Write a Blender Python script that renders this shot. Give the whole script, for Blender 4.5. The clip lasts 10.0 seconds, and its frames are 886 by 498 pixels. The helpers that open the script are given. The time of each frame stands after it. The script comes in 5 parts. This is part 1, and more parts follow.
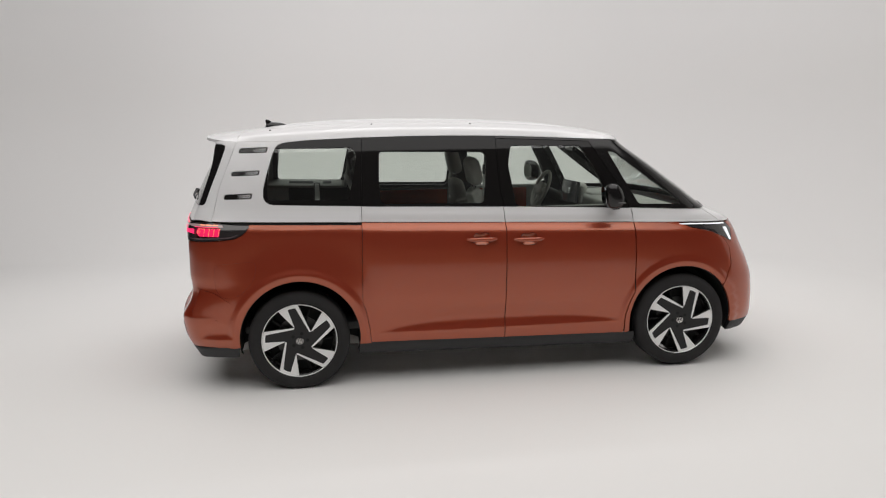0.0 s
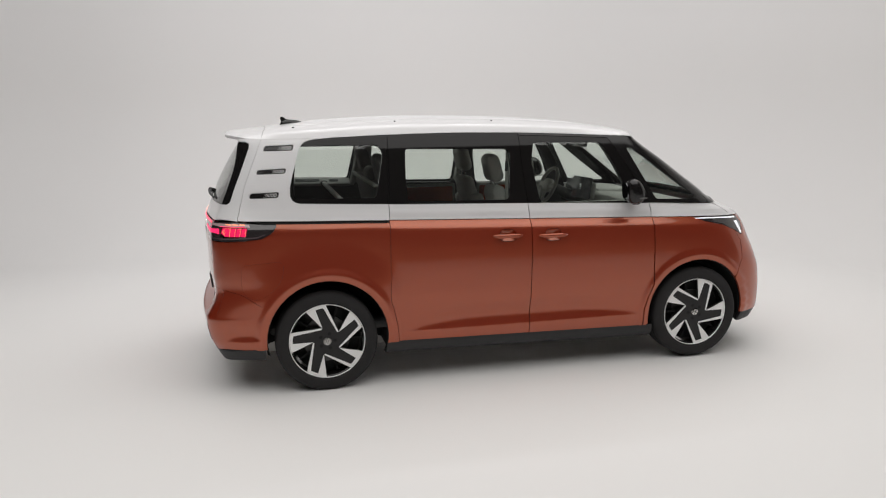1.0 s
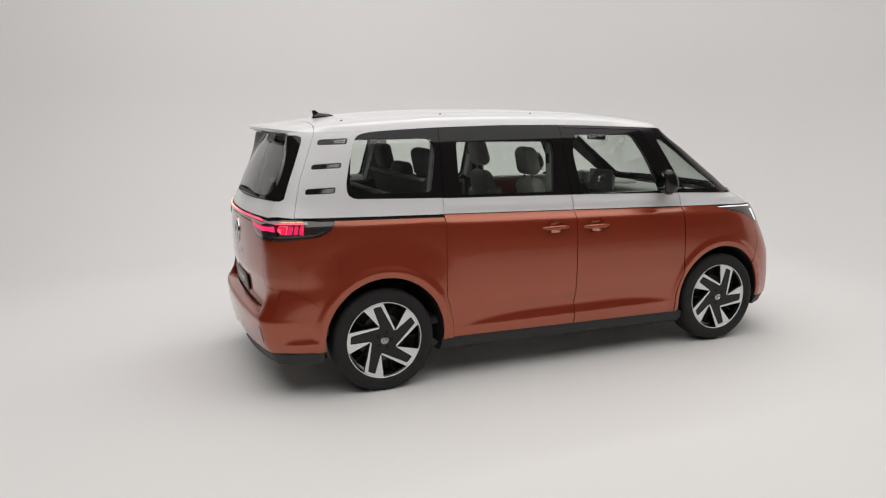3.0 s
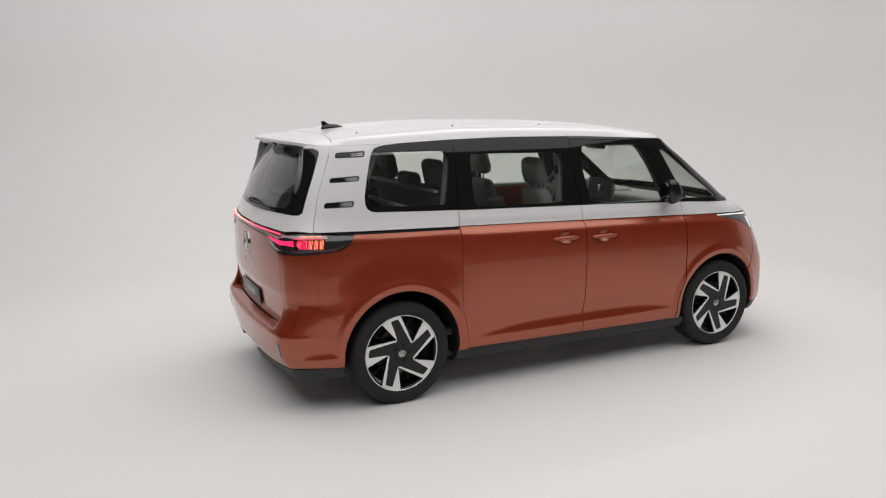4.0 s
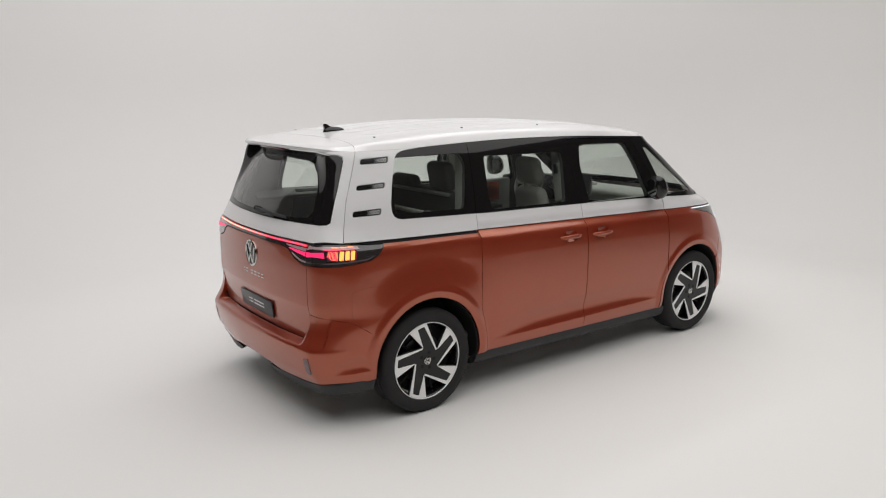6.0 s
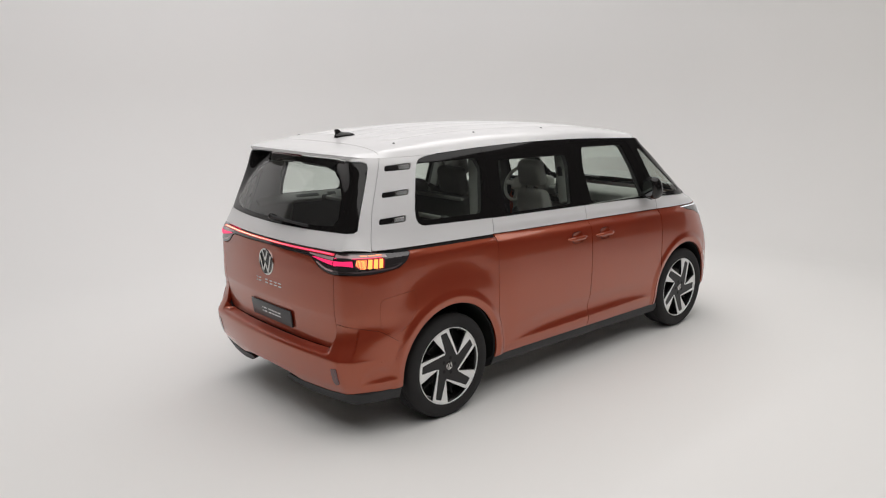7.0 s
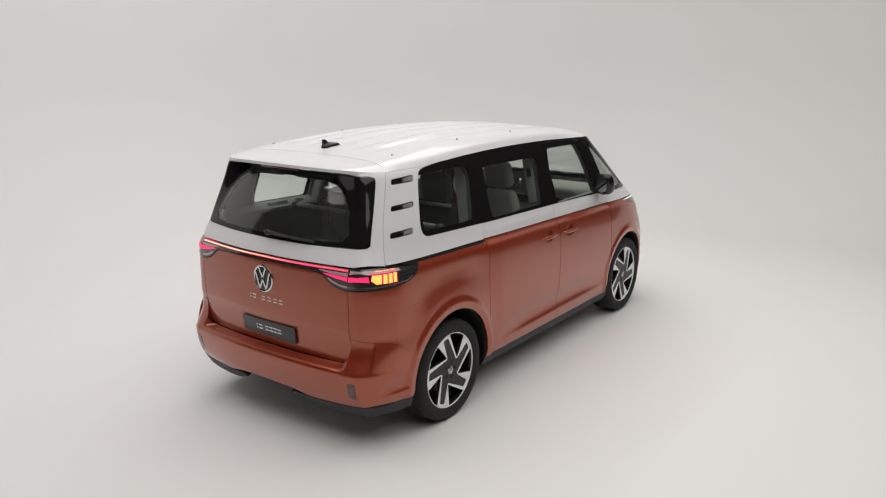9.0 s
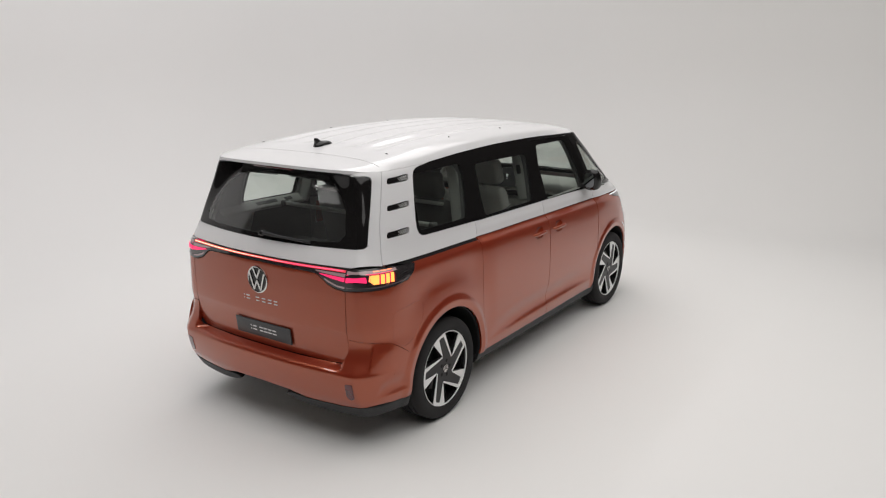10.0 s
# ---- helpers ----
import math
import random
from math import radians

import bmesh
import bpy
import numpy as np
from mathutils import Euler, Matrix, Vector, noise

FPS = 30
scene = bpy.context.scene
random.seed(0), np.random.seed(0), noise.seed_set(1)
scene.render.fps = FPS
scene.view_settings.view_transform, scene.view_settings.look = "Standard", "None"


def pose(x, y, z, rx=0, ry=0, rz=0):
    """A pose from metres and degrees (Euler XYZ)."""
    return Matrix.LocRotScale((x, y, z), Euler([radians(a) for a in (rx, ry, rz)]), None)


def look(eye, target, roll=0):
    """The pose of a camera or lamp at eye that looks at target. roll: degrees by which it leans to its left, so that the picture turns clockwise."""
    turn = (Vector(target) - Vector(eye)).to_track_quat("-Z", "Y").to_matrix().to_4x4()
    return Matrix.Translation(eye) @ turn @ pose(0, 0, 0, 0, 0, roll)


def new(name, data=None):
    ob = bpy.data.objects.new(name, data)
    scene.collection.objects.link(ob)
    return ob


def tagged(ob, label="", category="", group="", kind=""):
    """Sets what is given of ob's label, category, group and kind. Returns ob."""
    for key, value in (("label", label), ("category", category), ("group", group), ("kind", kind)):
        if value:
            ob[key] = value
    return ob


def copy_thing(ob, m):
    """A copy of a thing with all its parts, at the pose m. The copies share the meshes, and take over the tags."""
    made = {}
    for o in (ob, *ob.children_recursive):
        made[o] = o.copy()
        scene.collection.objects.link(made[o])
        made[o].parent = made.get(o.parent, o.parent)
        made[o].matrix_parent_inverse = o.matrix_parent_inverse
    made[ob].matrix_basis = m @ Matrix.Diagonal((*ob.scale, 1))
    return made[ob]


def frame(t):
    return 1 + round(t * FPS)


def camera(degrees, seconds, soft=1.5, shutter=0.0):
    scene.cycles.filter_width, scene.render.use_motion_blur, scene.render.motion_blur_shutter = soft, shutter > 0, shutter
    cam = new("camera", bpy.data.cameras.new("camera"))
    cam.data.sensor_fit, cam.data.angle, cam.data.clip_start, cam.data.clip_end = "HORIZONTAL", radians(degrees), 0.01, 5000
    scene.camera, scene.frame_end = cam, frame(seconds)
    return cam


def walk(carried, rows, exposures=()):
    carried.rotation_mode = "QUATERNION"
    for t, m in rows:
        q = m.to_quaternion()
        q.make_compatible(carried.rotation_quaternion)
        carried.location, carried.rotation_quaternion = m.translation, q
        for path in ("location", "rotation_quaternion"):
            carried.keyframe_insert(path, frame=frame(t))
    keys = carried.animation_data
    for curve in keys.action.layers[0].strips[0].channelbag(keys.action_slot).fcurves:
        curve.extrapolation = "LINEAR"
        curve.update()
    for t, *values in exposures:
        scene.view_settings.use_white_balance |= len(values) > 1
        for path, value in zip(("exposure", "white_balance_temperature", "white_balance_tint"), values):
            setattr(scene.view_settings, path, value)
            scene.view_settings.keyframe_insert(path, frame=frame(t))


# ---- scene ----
cam = camera(59.4, 10.0, soft=1.15)
PATH = [
    (0, (0.167, -6.568, 2.043), (0.481, -4.625, 1.688), -0.4),
    (0.5, (-0.179, -6.503, 2.044), (0.224, -4.577, 1.686), -0.4),
    (1, (-0.479, -6.428, 2.043), (-0.009, -4.519, 1.681), -0.4),
    (1.5, (-0.8, -6.344, 1.988), (-0.259, -4.45, 1.64), -0.5),
    (2, (-1.1, -6.222, 1.983), (-0.489, -4.35, 1.632), -0.5),
    (2.5, (-1.368, -6.104, 1.978), (-0.685, -4.258, 1.621), -0.4),
    (3, (-1.652, -5.984, 1.982), (-0.893, -4.169, 1.623), -0.5),
    (3.2, (-1.735, -5.945, 2.008), (-0.961, -4.137, 1.643), -0.4),
    (4.3, (-2.188, -5.708, 2.129), (-1.268, -3.973, 1.752), -0.4),
    (4.5, (-2.266, -5.656, 2.146), (-1.315, -3.939, 1.762), -0.5),
    (5, (-2.474, -5.515, 2.167), (-1.454, -3.84, 1.777), -0.4),
    (5.5, (-2.706, -5.35, 2.183), (-1.618, -3.719, 1.788), -0.4),
    (5.7, (-2.816, -5.258, 2.207), (-1.695, -3.653, 1.804), -0.4),
    (6.8, (-3.395, -4.757, 2.298), (-2.096, -3.297, 1.874), -0.2),
    (7, (-3.475, -4.691, 2.32), (-2.156, -3.25, 1.891), -0.3),
    (7.5, (-3.709, -4.485, 2.398), (-2.318, -3.119, 1.952), -0.2),
    (8, (-3.902, -4.287, 2.449), (-2.443, -2.998, 1.99), -0.2),
    (8.5, (-4.064, -4.124, 2.524), (-2.548, -2.911, 2.046), -0.2),
    (9, (-4.18, -3.972, 2.582), (-2.62, -2.822, 2.085), -0.2),
    (9.5, (-4.271, -3.842, 2.618), (-2.682, -2.74, 2.108), -0.0),
    (10, (-4.265, -3.826, 2.632), (-2.667, -2.742, 2.113), -0.2),
]
walk(cam, [(t, look(eye, target, roll)) for t, eye, target, roll in PATH])

# ---------------------------------------------------------------- world and lights
from mathutils.geometry import delaunay_2d_cdt

scene.view_settings.exposure = 0.0
world = bpy.data.worlds.new("studio_air")
scene.world = world
world.use_nodes = True
world.node_tree.nodes["Background"].inputs[0].default_value = (0.9, 0.95, 1.0, 1)
world.node_tree.nodes["Background"].inputs[1].default_value = 0.02


def area_lamp(name, m, sx, sy, power, colour=(1, 1, 1)):
    data = bpy.data.lights.new(name, "AREA")
    data.shape, data.size, data.size_y, data.energy, data.color = "RECTANGLE", sx, sy, power, colour
    ob = new(name, data)
    ob.matrix_world = m
    return ob


# the large silk that hangs over the van and the camera's track, and an unseen lamp added to brighten the back of the
# cyclorama
area_lamp("overhead_silk_lamp", pose(0.8, -2.05, 6.2, 0, 0, 0), 12.8, 10.7, 702, (1.0, 0.979, 0.960))
area_lamp("backdrop_fill_lamp", look((1.7, 3.2, 6.4), (1.7, 6.2, 1.5)), 11.6, 0.6, 156, (0.97, 0.955, 1.0))


# ---------------------------------------------------------------- materials
def shader(name, base=(0.5, 0.5, 0.5), rough=0.5, metal=0.0, coat=0.0, coat_rough=0.03, bump=0.0, bump_scale=300.0,
           vary=0.0, vary_scale=3.0, rough_vary=0.0, spec=0.5, emit=None, power=0.0, sheen=0.0, emit_far=None):
    m = bpy.data.materials.new(name)
    m.use_nodes = True
    nt = m.node_tree
    p = nt.nodes["Principled BSDF"]
    p.inputs["Base Color"].default_value = (*base, 1)
    p.inputs["Roughness"].default_value = rough
    p.inputs["Metallic"].default_value = metal
    p.inputs["Coat Weight"].default_value = coat
    p.inputs["Coat Roughness"].default_value = coat_rough
    p.inputs["Specular IOR Level"].default_value = spec
    p.inputs["Sheen Weight"].default_value = sheen
    if emit:
        p.inputs["Emission Color"].default_value = (*emit, 1)
        p.inputs["Emission Strength"].default_value = power
    co = nt.nodes.new("ShaderNodeTexCoord")
    if emit_far:     # the light bar's hue drifts along its length
        axis, span_y, hue = nt.nodes.new("ShaderNodeSeparateXYZ"), nt.nodes.new("ShaderNodeMapRange"), nt.nodes.new("ShaderNodeMix")
        span_y.inputs["From Min"].default_value, span_y.inputs["From Max"].default_value = -0.30, 0.25
        hue.data_type = "RGBA"
        hue.inputs["A"].default_value, hue.inputs["B"].default_value = (*emit, 1), (*emit_far, 1)
        nt.links.new(co.outputs["Object"], axis.inputs[0])
        nt.links.new(axis.outputs["Y"], span_y.inputs["Value"])
        nt.links.new(span_y.outputs["Result"], hue.inputs["Factor"])
        nt.links.new(hue.outputs["Result"], p.inputs["Emission Color"])
    if vary:
        big, mix = nt.nodes.new("ShaderNodeTexNoise"), nt.nodes.new("ShaderNodeMix")
        big.inputs["Scale"].default_value, big.inputs["Detail"].default_value = vary_scale, 6
        mix.data_type = "RGBA"
        mix.inputs["A"].default_value = (*[c * (1 - vary) for c in base], 1)
        mix.inputs["B"].default_value = (*[min(1, c * (1 + vary)) for c in base], 1)
        nt.links.new(co.outputs["Object"], big.inputs["Vector"])
        nt.links.new(big.outputs["Fac"], mix.inputs["Factor"])
        nt.links.new(mix.outputs["Result"], p.inputs["Base Color"])
    if rough_vary:
        n, r = nt.nodes.new("ShaderNodeTexNoise"), nt.nodes.new("ShaderNodeMapRange")
        n.inputs["Scale"].default_value, n.inputs["Detail"].default_value = vary_scale * 2.3, 5
        r.inputs["To Min"].default_value, r.inputs["To Max"].default_value = rough - rough_vary, rough + rough_vary
        nt.links.new(co.outputs["Object"], n.inputs["Vector"])
        nt.links.new(n.outputs["Fac"], r.inputs["Value"])
        nt.links.new(r.outputs["Result"], p.inputs["Roughness"])
    if bump:
        n, b = nt.nodes.new("ShaderNodeTexNoise"), nt.nodes.new("ShaderNodeBump")
        n.inputs["Scale"].default_value, n.inputs["Detail"].default_value = bump_scale, 3
        b.inputs["Strength"].default_value, b.inputs["Distance"].default_value = bump, 0.002
        nt.links.new(co.outputs["Object"], n.inputs["Vector"])
        nt.links.new(n.outputs["Fac"], b.inputs["Height"])
        nt.links.new(b.outputs["Normal"], p.inputs["Normal"])
    return m


def glass_shader(name, tint, haze=0.013):
    """Thin tinted pane: what is behind shows through, with the gloss of glass over it."""
    m = bpy.data.materials.new(name)
    m.use_nodes = True
    nt = m.node_tree
    nt.nodes.remove(nt.nodes["Principled BSDF"])
    t, g, mix, f = (nt.nodes.new("ShaderNode" + n) for n in ("BsdfTransparent", "BsdfGlossy", "MixShader", "LayerWeight"))
    power, scale = nt.nodes.new("ShaderNodeMath"), nt.nodes.new("ShaderNodeMath")
    t.inputs["Color"].default_value = (*tint, 1)
    g.inputs["Roughness"].default_value = 0.015
    f.inputs["Blend"].default_value = 0.5
    power.operation, scale.operation = "POWER", "MULTIPLY_ADD"
    power.inputs[1].default_value = 3.3
    scale.inputs[1].default_value, scale.inputs[2].default_value = 0.92, 0.08
    nt.links.new(f.outputs["Facing"], power.inputs[0])
    nt.links.new(power.outputs[0], scale.inputs[0])
    nt.links.new(scale.outputs[0], mix.inputs[0])
    nt.links.new(t.outputs[0], mix.inputs[1])
    nt.links.new(g.outputs[0], mix.inputs[2])
    veil_mix, veil = nt.nodes.new("ShaderNodeMixShader"), nt.nodes.new("ShaderNodeBsdfDiffuse")     # pale diffuse veil that lifts dark panes, standing in for stray light
    veil.inputs["Color"].default_value = (0.75, 0.74, 0.73, 1)
    veil_mix.inputs[0].default_value = haze
    nt.links.new(mix.outputs[0], veil_mix.inputs[1])
    nt.links.new(veil.outputs[0], veil_mix.inputs[2])
    nt.links.new(veil_mix.outputs[0], nt.nodes["Material Output"].inputs["Surface"])
    return m


RED = shader("copper_orange_paint", (0.255, 0.021, 0.004), 0.45, 0.0, 1.0, 0.05, vary=0.03, vary_scale=2.0)
# a little golden flake in the paint, under the same thick clear coat
nt = RED.node_tree
flake, blend = nt.nodes.new("ShaderNodeBsdfPrincipled"), nt.nodes.new("ShaderNodeMixShader")
for key, value in (("Base Color", (0.74, 0.195, 0.052, 1)), ("Metallic", 1.0), ("Roughness", 0.30), ("Coat Weight", 1.0), ("Coat Roughness", 0.05)):
    flake.inputs[key].default_value = value
for p in (flake, nt.nodes["Principled BSDF"]):
    p.inputs["Coat IOR"].default_value = 1.48
blend.inputs[0].default_value = 0.22
nt.links.new(nt.nodes["Principled BSDF"].outputs[0], blend.inputs[1])
nt.links.new(flake.outputs[0], blend.inputs[2])
nt.links.new(blend.outputs[0], nt.nodes["Material Output"].inputs["Surface"])
WHITE = shader("white_paint", (0.782, 0.774, 0.780), 0.42, 0.0, 0.75, 0.12, vary=0.015, vary_scale=2.0)
FRIT = shader("black_glass_border", (0.012, 0.011, 0.011), 0.05, 0.0, 0.0, rough_vary=0.015, spec=0.3)
FRIT_REAR = shader("black_rear_glass_border", (0.012, 0.011, 0.011), 0.05, 0.0, 0.0, rough_vary=0.015, spec=0.42)
GLOSS = shader("gloss_black_trim", (0.014, 0.013, 0.013), 0.14, rough_vary=0.03)
BLACK = shader("black_plastic", (0.02, 0.02, 0.021), 0.55, bump=0.25, bump_scale=600, vary=0.12, vary_scale=9)
# underbody kept pale as an added reflector for the shadow below the van
UNDER = shader("pale_bounce_underbody", (0.40, 0.39, 0.375), 0.6, vary=0.2, vary_scale=6)
RUBBER = shader("tyre_rubber", (0.023, 0.0218, 0.0222), 0.8, spec=0.35, bump=0.3, bump_scale=250, vary=0.2, vary_scale=14)
LINER = shader("dark_cabin_liner", (0.10, 0.10, 0.098), 0.8, vary=0.15, vary_scale=8)
TRIM = shader("grey_cabin_trim", (0.42, 0.42, 0.40), 0.65, bump=0.2, bump_scale=500, vary=0.05, vary_scale=8)
TRIM_PALE = shader("pale_cabin_trim", (0.62, 0.61, 0.58), 0.65, bump=0.2, bump_scale=500, vary=0.04, vary_scale=8)
TRIM_DIM = shader("mid_grey_cabin_trim", (0.13, 0.13, 0.125), 0.65, bump=0.2, bump_scale=500, vary=0.05, vary_scale=8)
CLOTH = shader("grey_seat_cloth", (0.60, 0.585, 0.565), 0.9, bump=0.5, bump_scale=900, vary=0.1, vary_scale=20, sheen=0.3)
CLOTH_DARK = shader("charcoal_seat_cloth", (0.115, 0.111, 0.109), 0.9, bump=0.5, bump_scale=900, vary=0.1, vary_scale=20, sheen=0.3)
CLOTH_PALE = shader("pale_seat_cloth", (0.60, 0.59, 0.57), 0.9, bump=0.5, bump_scale=900, vary=0.06, vary_scale=20, sheen=0.3)
ALLOY = shader("machined_alloy", (0.90, 0.90, 0.89), 0.38, 0.20, rough_vary=0.06, vary=0.03, vary_scale=20)
SPOKE = shader("dark_grey_wheel_face", (0.014, 0.0135, 0.014), 0.34, 0.0, spec=0.35, vary=0.06, vary_scale=20)
WELL = shader("black_wheel_well", (0.010, 0.010, 0.010), 0.9, vary=0.3, vary_scale=12)
DISC = shader("brake_disc_steel", (0.10, 0.098, 0.096), 0.45, 0.9, vary=0.1, vary_scale=40)
CHROME = shader("satin_chrome", (0.75, 0.74, 0.72), 0.18, 1.0, rough_vary=0.04)
GLASS = glass_shader("clear_window_glass", (0.855, 0.90, 0.86))
# stronger pale veil here, painting the grey reflected light on the rear window
GLASS_REAR = glass_shader("tinted_rear_glass", (0.86, 0.90, 0.87), 0.034)
LAMP_DARK = shader("smoked_lamp_lens", (0.035, 0.030, 0.031), 0.1, coat=1.0, rough_vary=0.02)
GLOW_RED = shader("lit_red_element", (0.01, 0.001, 0.003), 0.8, spec=0.0, emit=(1.0, 0.022, 0.13), power=0.9)
GLOW_CORE = shader("lit_bar_core", (0.6, 0.3, 0.3), 0.3, emit=(0.62, 0.025, 0.12), power=2.0, emit_far=(1.0, 0.60, 0.38))
GLOW_BAR = shader("lit_light_bar", (0.5, 0.1, 0.1), 0.3, emit=(0.8, 0.02, 0.07), power=0.6, emit_far=(1.0, 0.10, 0.09))
LAMP_SMOKE = shader("smoky_pink_lens", (0.50, 0.36, 0.37), 0.14, coat=1.0, rough_vary=0.03)
LAMP_DIM = shader("dark_smoky_lens", (0.13, 0.10, 0.105), 0.14, coat=1.0, rough_vary=0.03)
GLOW_PINK = shader("lit_pink_element", (0.5, 0.02, 0.06), 0.3, emit=(1.0, 0.03, 0.16), power=0.95)
MIRROR_GLASS = shader("tinted_mirror_glass", (0.25, 0.26, 0.27), 0.04, 1.0)
GLOW_ORANGE = shader("lit_orange_element", (0.7, 0.2, 0.05), 0.3, emit=(1.0, 0.36, 0.20), power=1.15)
GLOW_AMBER = shader("lit_amber_element", (0.7, 0.35, 0.05), 0.3, emit=(1.0, 0.46, 0.09), power=1.55)
REFLECTOR = shader("dark_red_reflector", (0.10, 0.006, 0.012), 0.2, coat=1.0)
LED = shader("white_led_strip", (0.85, 0.85, 0.85), 0.2, coat=1.0, emit=(0.9, 0.95, 1.0), power=0.6)
SCREEN = shader("dark_display_glass", (0.008, 0.008, 0.009), 0.12, emit=(0.012, 0.012, 0.012), power=1.0)
ICON = shader("lit_display_icon", (0.6, 0.6, 0.6), 0.4, emit=(0.8, 0.85, 0.8), power=0.4)
PLATE = shader("dark_plate", (0.060, 0.061, 0.064), 0.35, rough_vary=0.05)
SILVER = shader("silver_lettering", (0.72, 0.72, 0.72), 0.3, 0.6)
PAPER = shader("white_cyclorama_paint", (0.80, 0.79, 0.775), 0.62, vary=0.012, vary_scale=0.7, rough_vary=0.05, spec=0.3)
LATTICE = shader("bright_vent_lattice", (0.78, 0.77, 0.77), 0.35)
STUDIO_DARK = shader("dark_studio_drape", (0.02, 0.02, 0.021), 0.95, vary=0.2, vary_scale=2.0)
STUDIO_FLOOR = shader("grey_studio_concrete", (0.09, 0.088, 0.085), 0.7, vary=0.15, vary_scale=2.0)


# ---------------------------------------------------------------- helpers for meshes
def raw(name, verts, faces, material, parent=None, label="", normals=None, smooth=True):
    me = bpy.data.meshes.new(name)
    me.from_pydata([tuple(v) for v in verts], [], faces)
    me.update()
    me.materials.append(material)
    if smooth:
        me.polygons.foreach_set("use_smooth", [True] * len(me.polygons))
        if normals is not None:
            me.normals_split_custom_set([tuple(n) for n in normals])
    ob = new(name, me)
    if parent is not None:
        ob.parent = parent
    if label:
        tagged(ob, label)
    return ob


def part(name, bm, material, parent=None, label="", smooth=True, angle=40):
    me = bpy.data.meshes.new(name)
    bmesh.ops.recalc_face_normals(bm, faces=bm.faces)
    bm.to_mesh(me)
    bm.free()
    me.materials.append(material)
    if smooth:
        me.polygons.foreach_set("use_smooth", [True] * len(me.polygons))
        me.set_sharp_from_angle(angle=radians(angle))
    ob = new(name, me)
    if parent is not None:
        ob.parent = parent
    if label:
        tagged(ob, label)
    return ob


def rounded_box(sx, sy, sz, m=Matrix(), r=0.02, seg=3, bm=None):
    bm2 = bmesh.new()
    bmesh.ops.create_cube(bm2, size=1.0, matrix=Matrix.Diagonal((sx, sy, sz, 1)))
    r = min(r, 0.49 * min(sx, sy, sz))
    bmesh.ops.bevel(bm2, geom=bm2.edges[:], offset=r, segments=seg, profile=0.5, affect="EDGES")
    bmesh.ops.transform(bm2, matrix=m, verts=bm2.verts)
    if bm is None:
        return bm2
    tmp = bpy.data.meshes.new("tmp")
    bm2.to_mesh(tmp)
    bm2.free()
    bm.from_mesh(tmp)
    bpy.data.meshes.remove(tmp)
    return bm


def lathe(profile, seg, m=Matrix(), close=False):
    """Turn (radius, height) pairs about the local z axis."""
    bm = bmesh.new()
    rings = [[bm.verts.new((r * math.cos(2 * math.pi * k / seg), r * math.sin(2 * math.pi * k / seg), h)) for k in range(seg)]
             for r, h in profile]
    pairs = list(zip(rings, rings[1:])) + ([(rings[-1], rings[0])] if close else [])
    for a, b in pairs:
        for k in range(seg):
            bm.faces.new((a[k], a[(k + 1) % seg], b[(k + 1) % seg], b[k]))
    bmesh.ops.transform(bm, matrix=m, verts=bm.verts)
    return bm


def tube(points, radius, seg=8, bm=None):
    """A round bar along a line of points."""
    bm = bm or bmesh.new()
    pts = [Vector(p) for p in points]
    rings = []
    for i, p in enumerate(pts):
        d = (pts[min(i + 1, len(pts) - 1)] - pts[max(i - 1, 0)]).normalized()
        q = d.to_track_quat("Z", "Y").to_matrix()
        r = radius[i] if isinstance(radius, (list, tuple)) else radius
        rings.append([bm.verts.new(p + q @ Vector((r * math.cos(2 * math.pi * k / seg), r * math.sin(2 * math.pi * k / seg), 0)))
                      for k in range(seg)])
    for a, b in zip(rings, rings[1:]):
        for k in range(seg):
            bm.faces.new((a[k], a[(k + 1) % seg], b[(k + 1) % seg], b[k]))
    bm.faces.new(rings[0][::-1])
    bm.faces.new(rings[-1])
    return bm


def slab(outline, depth, m=Matrix(), bevel=0.0):
    """A flat plate with this outline in local x, y and a depth along z."""
    bm = bmesh.new()
    lo = [bm.verts.new((x, y, 0)) for x, y in outline]
    hi = [bm.verts.new((x, y, depth)) for x, y in outline]
    n = len(lo)
    bm.faces.new(lo[::-1])
    top = bm.faces.new(hi)
    for k in range(n):
        bm.faces.new((lo[k], lo[(k + 1) % n], hi[(k + 1) % n], hi[k]))
    if bevel:
        bmesh.ops.bevel(bm, geom=list(top.edges), offset=bevel, segments=2, affect="EDGES")
    bmesh.ops.transform(bm, matrix=m, verts=bm.verts)
    return bm


# ---------------------------------------------------------------- studio: floor, cyclorama, dark room behind the camera
BACK, SIDE_R, CORNER, COVE, HIGH = 4.4, 6.9, 2.6, 2.4, 6.6
edge = []
for k in range(13):      # the far left end bends gently forward
    a = radians(107.5 - 17.5 * k / 12)
    edge.append((-2.6 + 5.5 * math.cos(a), BACK - 5.5 + 5.5 * math.sin(a), math.cos(a), math.sin(a)))
for k in range(25):
    a = radians(90 - 90 * k / 24)
    edge.append((SIDE_R - CORNER + CORNER * math.cos(a), BACK - CORNER + CORNER * math.sin(a), math.cos(a), math.sin(a)))
edge.append((SIDE_R, -3.4, 1, 0))
floor_line = [(-7.0, edge[0][1] - 1.5), *[(e[0], e[1]) for e in edge], (9.6, -3.4), (9.6, -7.3), (-7.8, -7.3), (-7.8, edge[0][1] - 1.5)]
bm = bmesh.new()
bm.faces.new([bm.verts.new((x, y, 0)) for x, y in floor_line])
tagged(part("floor", bm, PAPER, smooth=False), "matt white painted studio floor", "floor", kind="structure")
